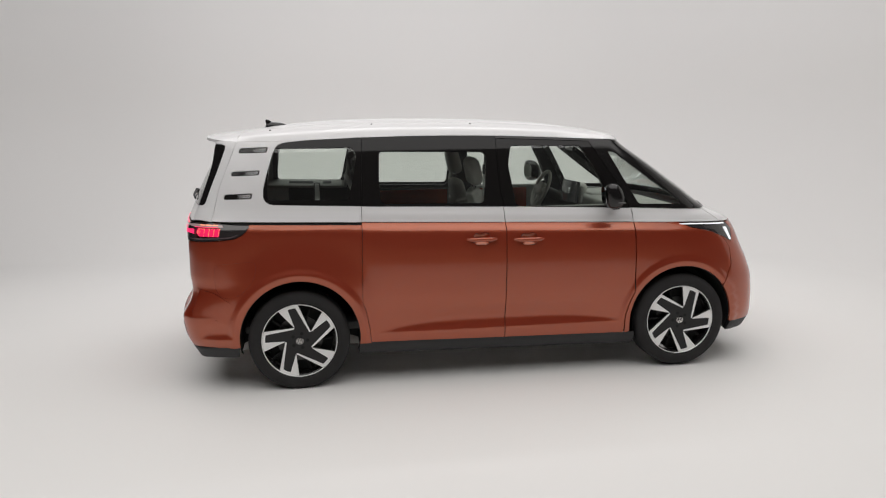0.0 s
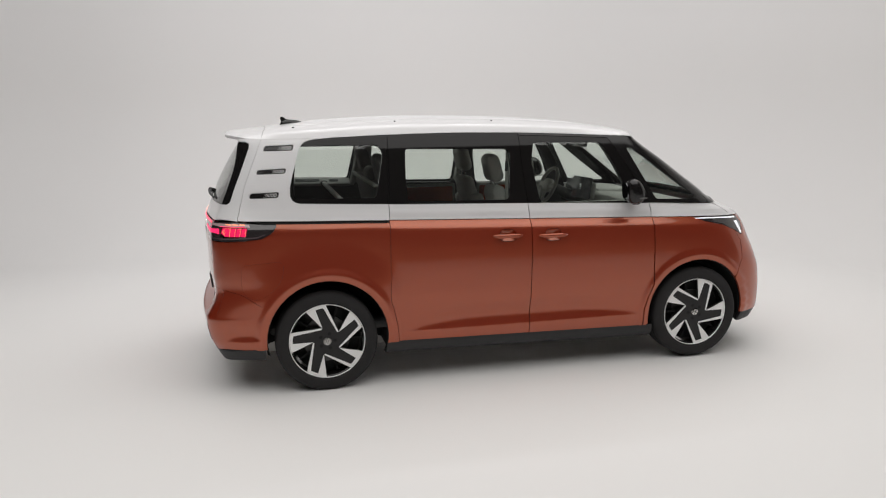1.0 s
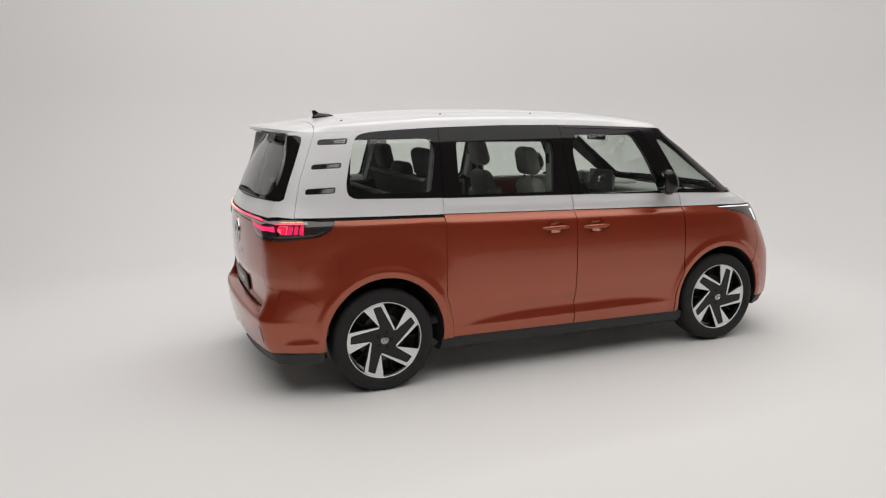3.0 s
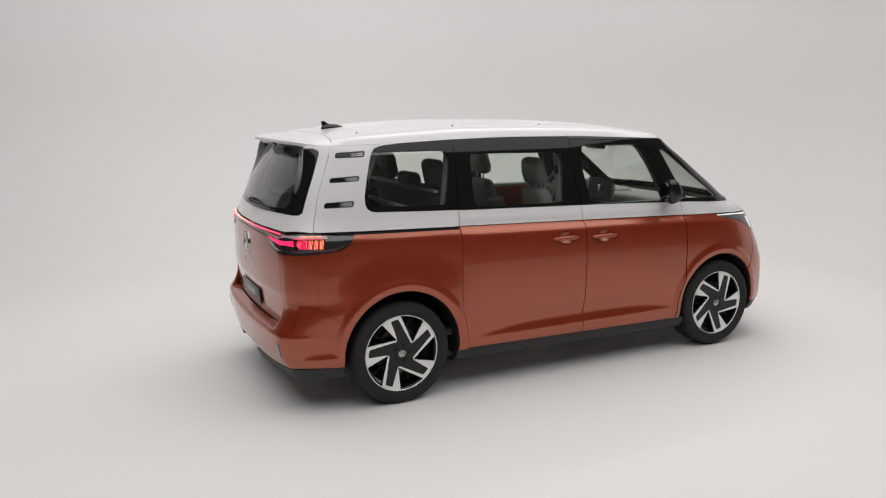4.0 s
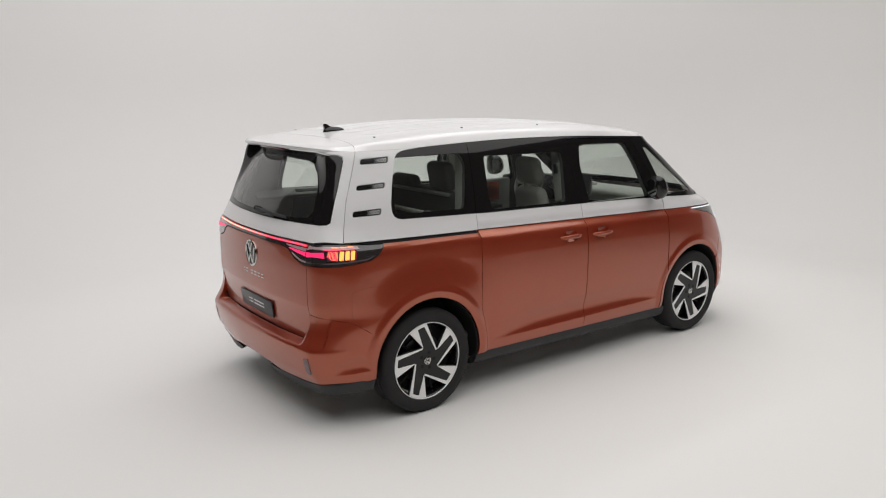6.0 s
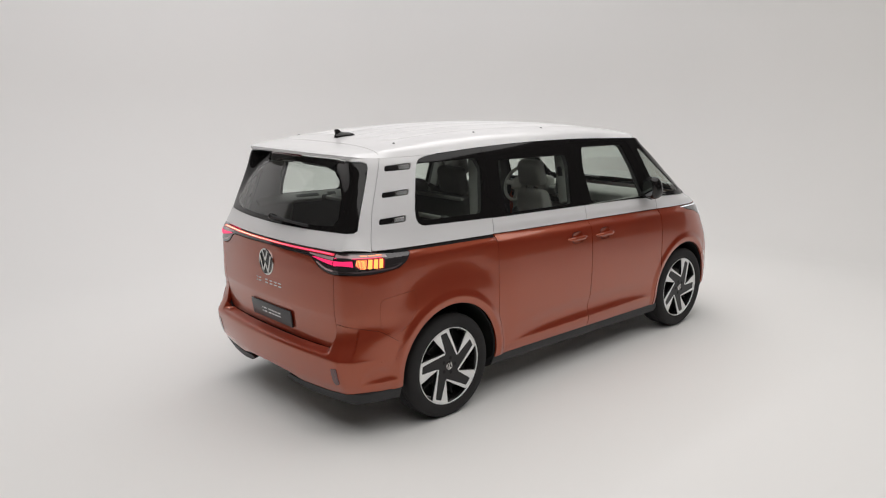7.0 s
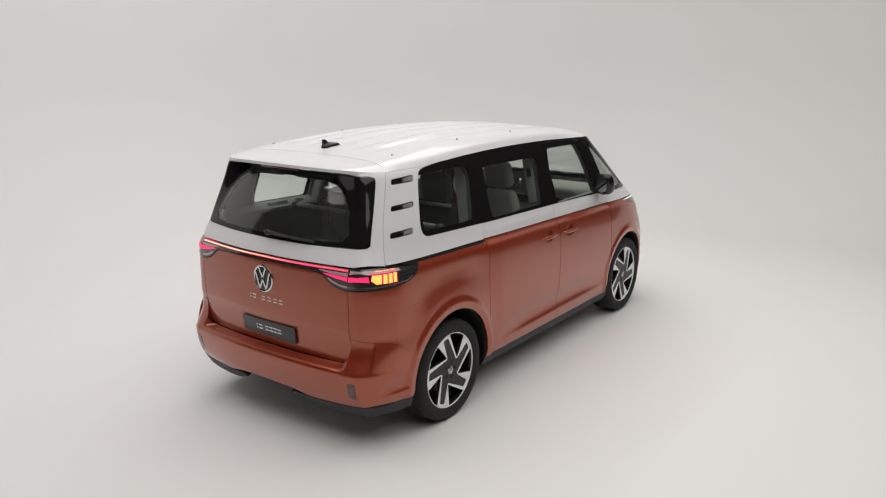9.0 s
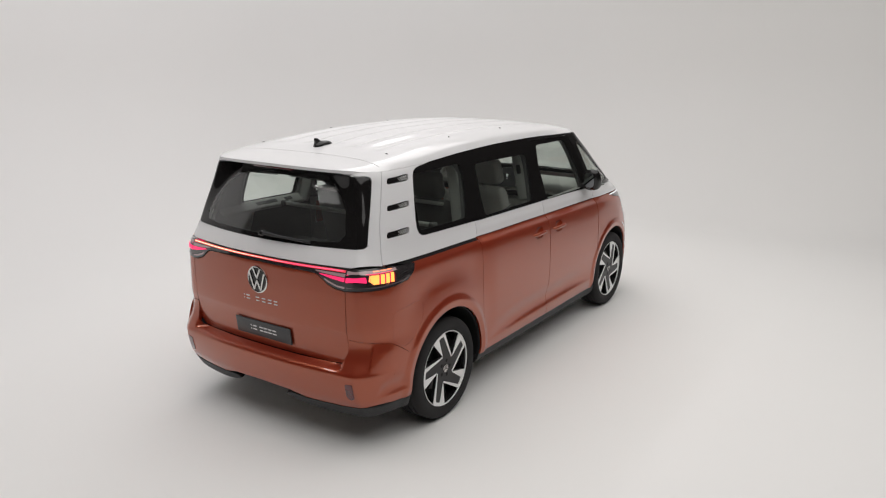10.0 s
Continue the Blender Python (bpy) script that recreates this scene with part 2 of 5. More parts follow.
profile = [(COVE * math.sin(radians(90 * k / 28)), COVE * (1 - math.cos(radians(90 * k / 28)))) for k in range(29)] + [(COVE, HIGH)]
verts = [(x + nx * o, y + ny * o, z) for x, y, nx, ny in edge for o, z in profile]
n = len(profile)
faces = [(i * n + j, i * n + j + 1, (i + 1) * n + j + 1, (i + 1) * n + j) for i in range(len(edge) - 1) for j in range(n - 1)]
tagged(raw("wall_backdrop", verts, faces, PAPER), "seamless white cyclorama curving up from the floor", "backdrop", kind="structure")


def plain_wall(name, x0, x1, y0, y1, z0, z1, material, label, category="wall"):
    bm = bmesh.new()
    bmesh.ops.create_cube(bm, size=1.0, matrix=Matrix.Translation(((x0 + x1) / 2, (y0 + y1) / 2, (z0 + z1) / 2)) @ Matrix.Diagonal((x1 - x0, y1 - y0, z1 - z0, 1)))
    tagged(part(name, bm, material, smooth=False), label, category, kind="structure")


plain_wall("floor_studio", -13, 13, -13, 9, -0.2, -0.006, STUDIO_FLOOR, "grey concrete floor around the set", "floor")
plain_wall("wall_south", -13, 13, -13.2, -13, -0.2, 8, STUDIO_DARK, "dark draped studio wall")
plain_wall("wall_north", -13, 13, 9, 9.2, -0.2, 8, STUDIO_DARK, "dark draped studio wall")
plain_wall("wall_west", -13.2, -13, -13, 9, -0.2, 8, STUDIO_DARK, "dark draped studio wall")
plain_wall("wall_east", 13, 13.2, -13, 9, -0.2, 8, STUDIO_DARK, "dark draped studio wall")
plain_wall("ceiling", -13, 13, -13, 9, 8, 8.2, STUDIO_DARK, "black studio ceiling", "ceiling")


# ---------------------------------------------------------------- the van's skin as one smooth surface
# x: forward from the rear axle, y: to the van's left, z: up. The plan at each height is a long rounded box.
def curve(table):
    """Smooth curve through (position, value) pairs, as a fast lookup."""
    xs, ys = [a for a, b in table], [b for a, b in table]
    n = len(xs)
    slope = [0.0] * n
    for k in range(1, n - 1):
        a, b = (ys[k] - ys[k - 1]) / (xs[k] - xs[k - 1]), (ys[k + 1] - ys[k]) / (xs[k + 1] - xs[k])
        slope[k] = 2 * a * b / (a + b) if a * b > 0 else 0.0
    slope[0], slope[-1] = (ys[1] - ys[0]) / (xs[1] - xs[0]), (ys[-1] - ys[-2]) / (xs[-1] - xs[-2])

    def at(v):
        if v <= xs[0]:
            return ys[0] + slope[0] * (v - xs[0])
        if v >= xs[-1]:
            return ys[-1] + slope[-1] * (v - xs[-1])
        k = 0
        while v > xs[k + 1]:
            k += 1
        h = xs[k + 1] - xs[k]
        t = (v - xs[k]) / h
        return ((2 * t ** 3 - 3 * t * t + 1) * ys[k] + (t ** 3 - 2 * t * t + t) * h * slope[k]
                + (-2 * t ** 3 + 3 * t * t) * ys[k + 1] + (t ** 3 - t * t) * h * slope[k + 1])
    return at


def step(a, b, v):
    t = min(1, max(0, (v - a) / (b - a)))
    return t * t * (3 - 2 * t)


half_width = curve([(0.10, 0.90), (0.30, 0.955), (0.335, 0.966), (0.39, 0.9765), (0.42, 0.978), (0.50, 0.9795), (0.58, 0.982),
                    (0.70, 0.988), (0.85, 0.9895), (0.95, 0.9875), (1.0, 0.9855), (1.04, 0.9835), (1.07, 0.981), (1.10, 0.978), (1.13, 0.9742), (1.16, 0.9685), (1.174, 0.9640), (1.20, 0.949), (1.232, 0.932), (1.27, 0.918),
                    (1.31, 0.905), (1.36, 0.893), (1.55, 0.846), (1.72, 0.797), (1.80, 0.768), (1.86, 0.735), (1.95, 0.67)])
UPPER = [(0.82, -0.8315), (0.832, -0.8345), (0.845, -0.8365), (0.88, -0.838), (1.0, -0.840), (1.09, -0.842), (1.2, -0.842), (1.25, -0.832), (1.37, -0.784), (1.5, -0.736), (1.60, -0.699), (1.70, -0.668), (1.784, -0.648), (1.9, -0.60)]
bumper_x = curve([(0.10, -0.80), (0.30, -0.85), (0.40, -0.882), (0.555, -0.897), (0.571, -0.895), (0.582, -0.889), (0.5885, -0.878), (0.594, -0.858), (0.599, -0.834), (0.604, -0.810), (0.612, -0.803), (0.67, -0.806), (0.71, -0.812), (0.76, -0.820)] + UPPER)
gate_x = curve([(0.10, -0.72), (0.60, -0.8005), (0.70, -0.812), (0.76, -0.820)] + UPPER)
cheek_x = curve([(0.10, -0.80), (0.30, -0.85), (0.40, -0.882), (0.555, -0.897), (0.571, -0.894), (0.585, -0.886), (0.625, -0.861), (0.66, -0.842), (0.70, -0.829), (0.75, -0.824), (0.79, -0.827)] + UPPER)
TAIL = [bumper_x]          # the tailgate's foot stands in behind the bumper's step
rear_x = lambda z: TAIL[0](z)
rear_square = curve([(0.3, 5.6), (0.55, 6.4), (0.80, 5.6), (1.0, 5.4), (1.3, 5.2), (1.9, 5.3)])
crease_y = curve([(0.3, 0.81), (0.55, 0.80), (0.8, 0.785), (1.04, 0.776), (1.25, 0.765), (1.4, 0.742), (1.635, 0.69), (1.8, 0.63), (1.95, 0.59)])


valley_y = curve([(1.40, 0.71), (1.60, 0.60), (1.70, 0.52), (1.79, 0.42), (1.95, 0.40)])
dome_in = curve([(1.42, 0.0), (1.50, 0.006), (1.60, 0.024), (1.70, 0.052), (1.79, 0.090), (1.806, 0.090), (1.832, 0.0), (1.95, 0.0)])


def flat_tail(x, y, a, b, n, z):
    """The tail between its two upright creases is flatter than the plan's oval."""
    yc = min(crease_y(z), 0.93 * b)
    depth = a * (1 - (1 - (yc / b) ** n) ** (1 / n))
    flat = XA - a + depth * (y / yc) ** 2
    if z > 1.42:     # the window is a dome between two black fins that stand out towards the top
        yv = valley_y(z)
        v = (yc - y) / (yc - yv)
        flat += dome_in(z) * 0.5 * (math.hypot(v, 0.12) - math.hypot(v - 1, 0.12) + 1)
    return 0.5 * (x + flat + math.sqrt((x - flat) ** 2 + 0.008 ** 2))


front_x = curve([(0.10, 3.595), (0.27, 3.743), (0.36, 3.776), (0.50, 3.78), (0.68, 3.761), (0.80, 3.717), (0.95, 3.65), (1.05, 3.613), (1.15, 3.555), (1.20, 3.43), (1.25, 3.24),
                 (1.40, 3.03), (1.60, 2.755), (1.793, 2.488), (1.95, 2.38)])
front_square = curve([(0.3, 5.3), (0.8, 5.2), (1.15, 4.6), (1.22, 6.0), (1.30, 8.0), (1.95, 8.0)])
LEDGES = ((0.56, 2.50, 0.402, 0.482, 0.020), (-0.72, -0.46, 0.402, 0.455, 0.015))
XA, XB = 0.3, 2.3          # between these the flanks run straight
ARCHES = ((0.01, 0.385, 0.437), (2.985, 0.385, 0.432))
HANDLES = ((1.366, 1.090), (1.729, 1.079))


def width(x, z):
    lift = 0.0285 * (min(x, 3.2) - 0.48) * step(0.7, 1.1, z) * (1 - step(1.4, 1.75, z))
    zz = z + lift
    v = (zz - 1.193) / 0.021
    fold = 0.013 * 0.5 * (math.hypot(v, 0.1) - math.hypot(v - 1, 0.1) + 1) * (1 - step(1.226, 1.30, zz)) * step(0.468, 0.482, x) * (1 - step(2.5, 2.7, x))     # the doors' shoulder folds in sharply
    return half_width(zz) - fold


def relief(x, z):
    """How far arches stand proud of the flank, and how far the handle cups sink in."""
    d = 0.0
    for cx, cz, r in ARCHES:
        q = math.hypot(x - cx, z - cz) - r
        if q < 0.11:
            d += 0.011 * (1 - step(0.040, 0.098, q)) * (0.30 + 0.70 * step(-0.01, 0.05, q))
    haunch = math.hypot(x - 0.01, z - 0.385) - 0.437
    if haunch > 0.03 and z > 0.42:     # the waist above the rear wheel
        d -= 0.026 * step(0.03, 0.29, haunch) * (1 - step(0.30, 0.66, abs(x - 0.02))) * (1 - step(1.0, 1.55, z)) * step(0.42, 0.60, z)
    for x0, x1, z0, z1, deep in LEDGES:     # a crisp ledge that fades out upwards
        if x0 < x < x1 and z0 < z < z0 + 2.5 * (z1 - z0):
            u = (x - x0) / (x1 - x0)
            k = (1 - abs(2 * u - 1) ** 4) ** 1.5
            top = z0 + (z1 - z0) * (0.25 + 0.75 * k)
            d -= deep * k * (step(2 * z0 - top, top, z) - 0.5) * 2 * (1 - step(top, top + (z1 - z0) * 1.5, z))
    return d


def bow(z):
    """How far the windscreen bulges forward between its pillars."""
    return 0.145 * step(1.19, 1.27, z)


def nose(v, z):
    """Front of the plan: v from 0, where the flank ends, to 2 in the middle."""
    a, n = front_x(z) - XB, front_square(z)
    cx, cy = (v, 1.0) if v <= 1 else (1.0, 2 - v)
    k = (cx ** n + cy ** n) ** (-1 / n)
    x = XB + a * cx * k + bow(z) * (1 - (cy * k) ** 2) * (cx * k) ** 4
    return x, cy * k * width(x, z)


def skin(m, z):
    """Point of the skin. m runs round the plan: 2 the middle of the tail, 0 to -2 the right flank, -4 the middle of the nose; past these the left side."""
    left = 1
    if m > 2:
        m, left = 4 - m, -1
    elif m < -4:
        m, left = -8 - m, -1
    if m >= 0:
        a, n = XA - rear_x(z), rear_square(z)
        if 0.56 < z < 0.82 and TAIL[0] is bumper_x:   # beside the tailgate the bumper's ledge rises into a sloping cheek
            k = step(1.25, 1.36, m)
            a = XA - (cheek_x(z) * (1 - k) + bumper_x(z) * k)
        if 0.58 < z < 0.80 and m < 1.08:   # the bumper's corner runs on flush beside the recessed step
            a += max(0.0, cheek_x(z) + 0.897 - 0.260 * (z - 0.55)) * (1 - step(0.995, 1.03, m)) * (1 - step(0.70, 0.80, z))
        cx, cy = (m, 1.0) if m <= 1 else (1.0, 2 - m)
        k = (cx ** n + cy ** n) ** (-1 / n)
        x, b = XA - a * cx * k, width(XA - a * cx * k, z)
        y = cy * k * b
        if y < 0.93:
            x = flat_tail(x, y, a, b, n, z)
    elif m >= -2:
        x, y = XA - m, width(XA - m, z)
    else:
        x, y = nose(-2 - m, z)
    if y > 0.6:
        y += relief(x, z)
    return Vector((x, -left * y, z))


def side_length(z):
    """How far the plan's rear oval reaches back beside the tailgate."""
    if 0.56 < z < 0.82 and TAIL[0] is bumper_x:
        return XA - cheek_x(z) + (max(0.0, cheek_x(z) + 0.897 - 0.260 * (z - 0.55)) * (1 - step(0.70, 0.80, z)) if z > 0.58 else 0.0)
    return XA - rear_x(z)


def by_x(x, z):
    """The m of a place on the right flank."""
    if x < XA:
        q, n = min(0.9999, (XA - x) / side_length(z)), rear_square(z)
        s = (1 - q ** n) ** (1 / n)
        return (q / s if q <= s else 2 - s / q, z)
    if x > XB:
        lo, hi = 0.0, 1.9
        for _ in range(40):
            v = (lo + hi) / 2
            lo, hi = (v, hi) if nose(v, z)[0] < x else (lo, v)
        return (-2 - lo, z)
    return (XA - x, z)


def by_y(y, z):
    """The m of a place on the tail."""
    s, n = min(0.9999, abs(y) / width(-0.6, z)), rear_square(z)
    q = (1 - s ** n) ** (1 / n)
    m = q / s if q <= s else 2 - s / q
    return (m if y <= 0 else 4 - m, z)


def skin_normal(m, z):
    e = 0.004
    a, b = skin(m + e, z) - skin(m - e, z), skin(m, z + e) - skin(m, z - e)
    return b.cross(a).normalized() if a.cross(b).length > 1e-12 else Vector((0, 0, 1))


def dense(line, gap=0.03, closed=True):
    out = []
    pts = list(line) + ([line[0]] if closed else [])
    for (a, b), (c, d) in zip(pts, pts[1:]):
        k = max(1, int(math.hypot(c - a, d - b) / gap))
        out += [(a + (c - a) * i / k, b + (d - b) * i / k) for i in range(k)]
    return out if closed else out + [pts[-1]]


def round_corners(line, r, seg=5):
    """Round the corners of a closed outline."""
    out, n = [], len(line)
    for i in range(n):
        p, a, b = Vector(line[i]), Vector(line[i - 1]), Vector(line[(i + 1) % n])
        u, v = (a - p), (b - p)
        k = min(r, 0.45 * u.length, 0.45 * v.length)
        s, e = p + u.normalized() * k, p + v.normalized() * k
        for j in range(seg + 1):
            t = j / seg
            q = s * (1 - t) ** 2 + p * 2 * t * (1 - t) + e * t * t
            out.append((q.x, q.y))
    return out


def inset(line, g):
    n = len(line)
    area = sum(line[i][0] * line[(i + 1) % n][1] - line[(i + 1) % n][0] * line[i][1] for i in range(n))
    s = 1 if area > 0 else -1
    out = []
    for i in range(n):
        (a, b), (c, d), (e, f) = line[i - 1], line[i], line[(i + 1) % n]
        nx, ny = 0.0, 0.0
        for px, py in ((c - a, d - b), (e - c, f - d)):
            l = math.hypot(px, py)
            if l > 1e-9:
                nx, ny = nx - py / l, ny + px / l
        l = math.hypot(nx, ny) or 1
        out.append((c + s * g * nx / l, d + s * g * ny / l))
    return out


def inside(px, pz, line):
    p = np.array(line)
    q = np.roll(p, -1, 0)
    res = np.zeros(len(px), bool)
    for (a, b), (c, d) in zip(p, q):
        if b != d:
            hit = ((b > pz) != (d > pz)) & (px < (c - a) * (pz - b) / (d - b) + a)
            res ^= hit
    return res


def far_from(px, pz, line, r):
    p = np.array(line)
    ok = np.ones(len(px), bool)
    for a, b in p:
        ok &= (px - a) ** 2 + (pz - b) ** 2 > r * r
    return ok


def panel(name, outline, material, parent, holes=(), label="", lift=0.0, depth=0.016, gap=0.003, cell=0.035, extra=(), mirror=False, fold=True, surface=None, slope=None, near=None):
    """A pressed panel of the skin: the outline and holes are in (m, z), already dense."""
    surface, slope = surface or skin, slope or skin_normal
    outline = inset(outline, gap)
    holes = [inset(h, -gap) for h in holes]
    loops = [outline, *holes]
    pts, edges = [], []
    for lp in loops:
        s = len(pts)
        pts += lp
        edges += [(s + i, s + (i + 1) % len(lp)) for i in range(len(lp))]
    lo, hi = np.min(outline, 0), np.max(outline, 0)
    gx, gz = np.meshgrid(np.arange(lo[0] + cell / 2, hi[0], cell), np.arange(lo[1] + cell / 3, hi[1], cell * 0.6))
    gx[1::2] += cell / 2
    gx, gz = gx.ravel(), gz.ravel()
    if len(extra):
        gx, gz = np.concatenate([gx, [e[0] for e in extra]]), np.concatenate([gz, [e[1] for e in extra]])
    keep = inside(gx, gz, outline)
    for h in holes:
        keep &= ~inside(gx, gz, h)
    for lp in loops:
        keep &= far_from(gx, gz, lp, near or cell * 0.28)
    pts = pts + list(zip(gx[keep], gz[keep]))
    co, _, tris, *_ = delaunay_2d_cdt([Vector(p) for p in pts], edges, [], 0, 1e-6)
    c = np.array([(v.x, v.y) for v in co])
    tri = np.array([list(t) for t in tris])
    mid = c[tri].mean(1)
    ok = inside(mid[:, 0], mid[:, 1], outline)
    for h in holes:
        ok &= ~inside(mid[:, 0], mid[:, 1], h)
    tri = tri[ok]
    used = sorted(set(tri.ravel().tolist()))
    idx = {u: i for i, u in enumerate(used)}
    tri = [tuple(idx[v] for v in t) for t in tri.tolist()]
    mz = [c[u] for u in used]
    nrm = [slope(a, b) for a, b in mz]
    pos = [surface(a, b) + n * lift for (a, b), n in zip(mz, nrm)]
    # point the triangles the way the normals go
    faces = []
    for t in tri:
        fn = (pos[t[1]] - pos[t[0]]).cross(pos[t[2]] - pos[t[0]])
        faces.append(t if fn.dot(nrm[t[0]]) > 0 else t[::-1])
    corner = [[nrm[v] for v in f] for f in faces]
    if fold:
        count = {}
        for t in faces:
            for a, b in ((t[0], t[1]), (t[1], t[2]), (t[2], t[0])):
                count[(min(a, b), max(a, b))] = count.get((min(a, b), max(a, b)), []) + [(a, b)]
        rim = [v[0] for v in count.values() if len(v) == 1]
        low = {}
        for a, b in rim:
            side = (pos[b] - pos[a]).cross(nrm[a]).normalized()
            for v in (a, b):
                if v not in low:
                    low[v] = len(pos)
                    pos.append(pos[v] - nrm[v] * depth)
            faces.append((b, a, low[a], low[b]))
            corner.append([side] * 4)
    if mirror:
        pos = [Vector((p.x, -p.y, p.z)) for p in pos]
        corner = [[Vector((p.x, -p.y, p.z)) for p in c[::-1]] for c in corner]
        faces = [f[::-1] for f in faces]
    return raw(name, pos, faces, material, parent, label, [n for c in corner for n in c])


def on_flank(line, gap=0.03):
    return [by_x(x, z) for x, z in dense(line, gap)]


def on_tail(line, gap=0.03):
    return [by_y(y, z) for y, z in dense(line, gap)]


def lines(points):
    """x of a seam at each height, straight between points (z, x) from low to high."""
    zs, xs = [p[0] for p in points], [p[1] for p in points]
    return lambda z: float(np.interp(z, zs, xs))


def seam(f, z0, z1, n=24):
    return [(f(z0 + (z1 - z0) * k / n), z0 + (z1 - z0) * k / n) for k in range(n + 1)]


def along(f, x0, x1, n=24):
    return [(x0 + (x1 - x0) * k / n, f(x0 + (x1 - x0) * k / n)) for k in range(n + 1)]


def arc(k, a0, a1, n=40, grow=0.0):
    cx, cz, r = ARCHES[k]
    return [(cx + (r + grow) * math.cos(radians(a0 + (a1 - a0) * i / n)), cz + (r + grow) * math.sin(radians(a0 + (a1 - a0) * i / n))) for i in range(n + 1)]


belt = lambda x: 1.231 - 0.0285 * (x - 0.48)
rail_low = lambda x: belt(x) - 0.020
pane_low = curve([(-0.6, 1.392), (-0.16, 1.371), (0.48, 1.346), (0.98, 1.333), (2.02, 1.302), (2.57, 1.279), (3.08, 1.256)])
roof_edge = curve([(-0.80, 1.862), (-0.60, 1.840), (-0.5, 1.826), (-0.4, 1.820), (-0.05, 1.8205), (0.17, 1.828), (0.5, 1.840), (1.0, 1.847), (1.5, 1.841), (2.02, 1.822), (2.43, 1.803), (2.7, 1.785)])
sill_top = lambda x: 0.332 - 0.016 * (x - 0.45)
seam_c = lines([(0.30, 0.528), (0.325, 0.527), (0.445, 0.516), (0.579, 0.490), (0.646, 0.468), (1.231, 0.480), (1.346, 0.481), (1.609, 0.492), (1.86, 0.503)])
seam_b = lines([(0.29, 1.546), (0.748, 1.554), (1.176, 1.558), (1.257, 1.553), (1.381, 1.543), (1.506, 1.528), (1.674, 1.516), (1.86, 1.511)])
seam_f = lines([(0.29, 2.508), (0.432, 2.507), (0.531, 2.535), (0.635, 2.583), (0.927, 2.581), (1.158, 2.577), (1.229, 2.571), (1.30, 2.552)])
seam_t = lines([(1.25, -0.592), (1.5, -0.527), (1.834, -0.392), (1.90, -0.36)])

van = new("van")
tagged(van, "two-tone white and copper-orange electric minivan parked on the studio floor", "van")

# clear parts of the side windows
PANE_Q = round_corners([(-0.150, 1.770), (0.432, 1.768), (0.455, 1.70), (0.390, 1.392), (-0.190, 1.408), (-0.190, 1.50)], 0.03)
PANE_S = round_corners([(0.628, 1.738), (1.420, 1.722), (1.430, 1.66), (1.398, 1.348), (0.632, 1.362), (0.618, 1.50)], 0.035)
PANE_F = round_corners([(1.628, 1.768), (2.178, 1.758), (2.32, 1.52), (2.405, 1.305), (1.652, 1.318), (1.600, 1.62)], 0.035)
PANE_A = round_corners([(2.395, 1.712), (2.455, 1.702), (2.700, 1.520), (2.985, 1.318), (2.975, 1.302), (2.628, 1.312)], 0.02)


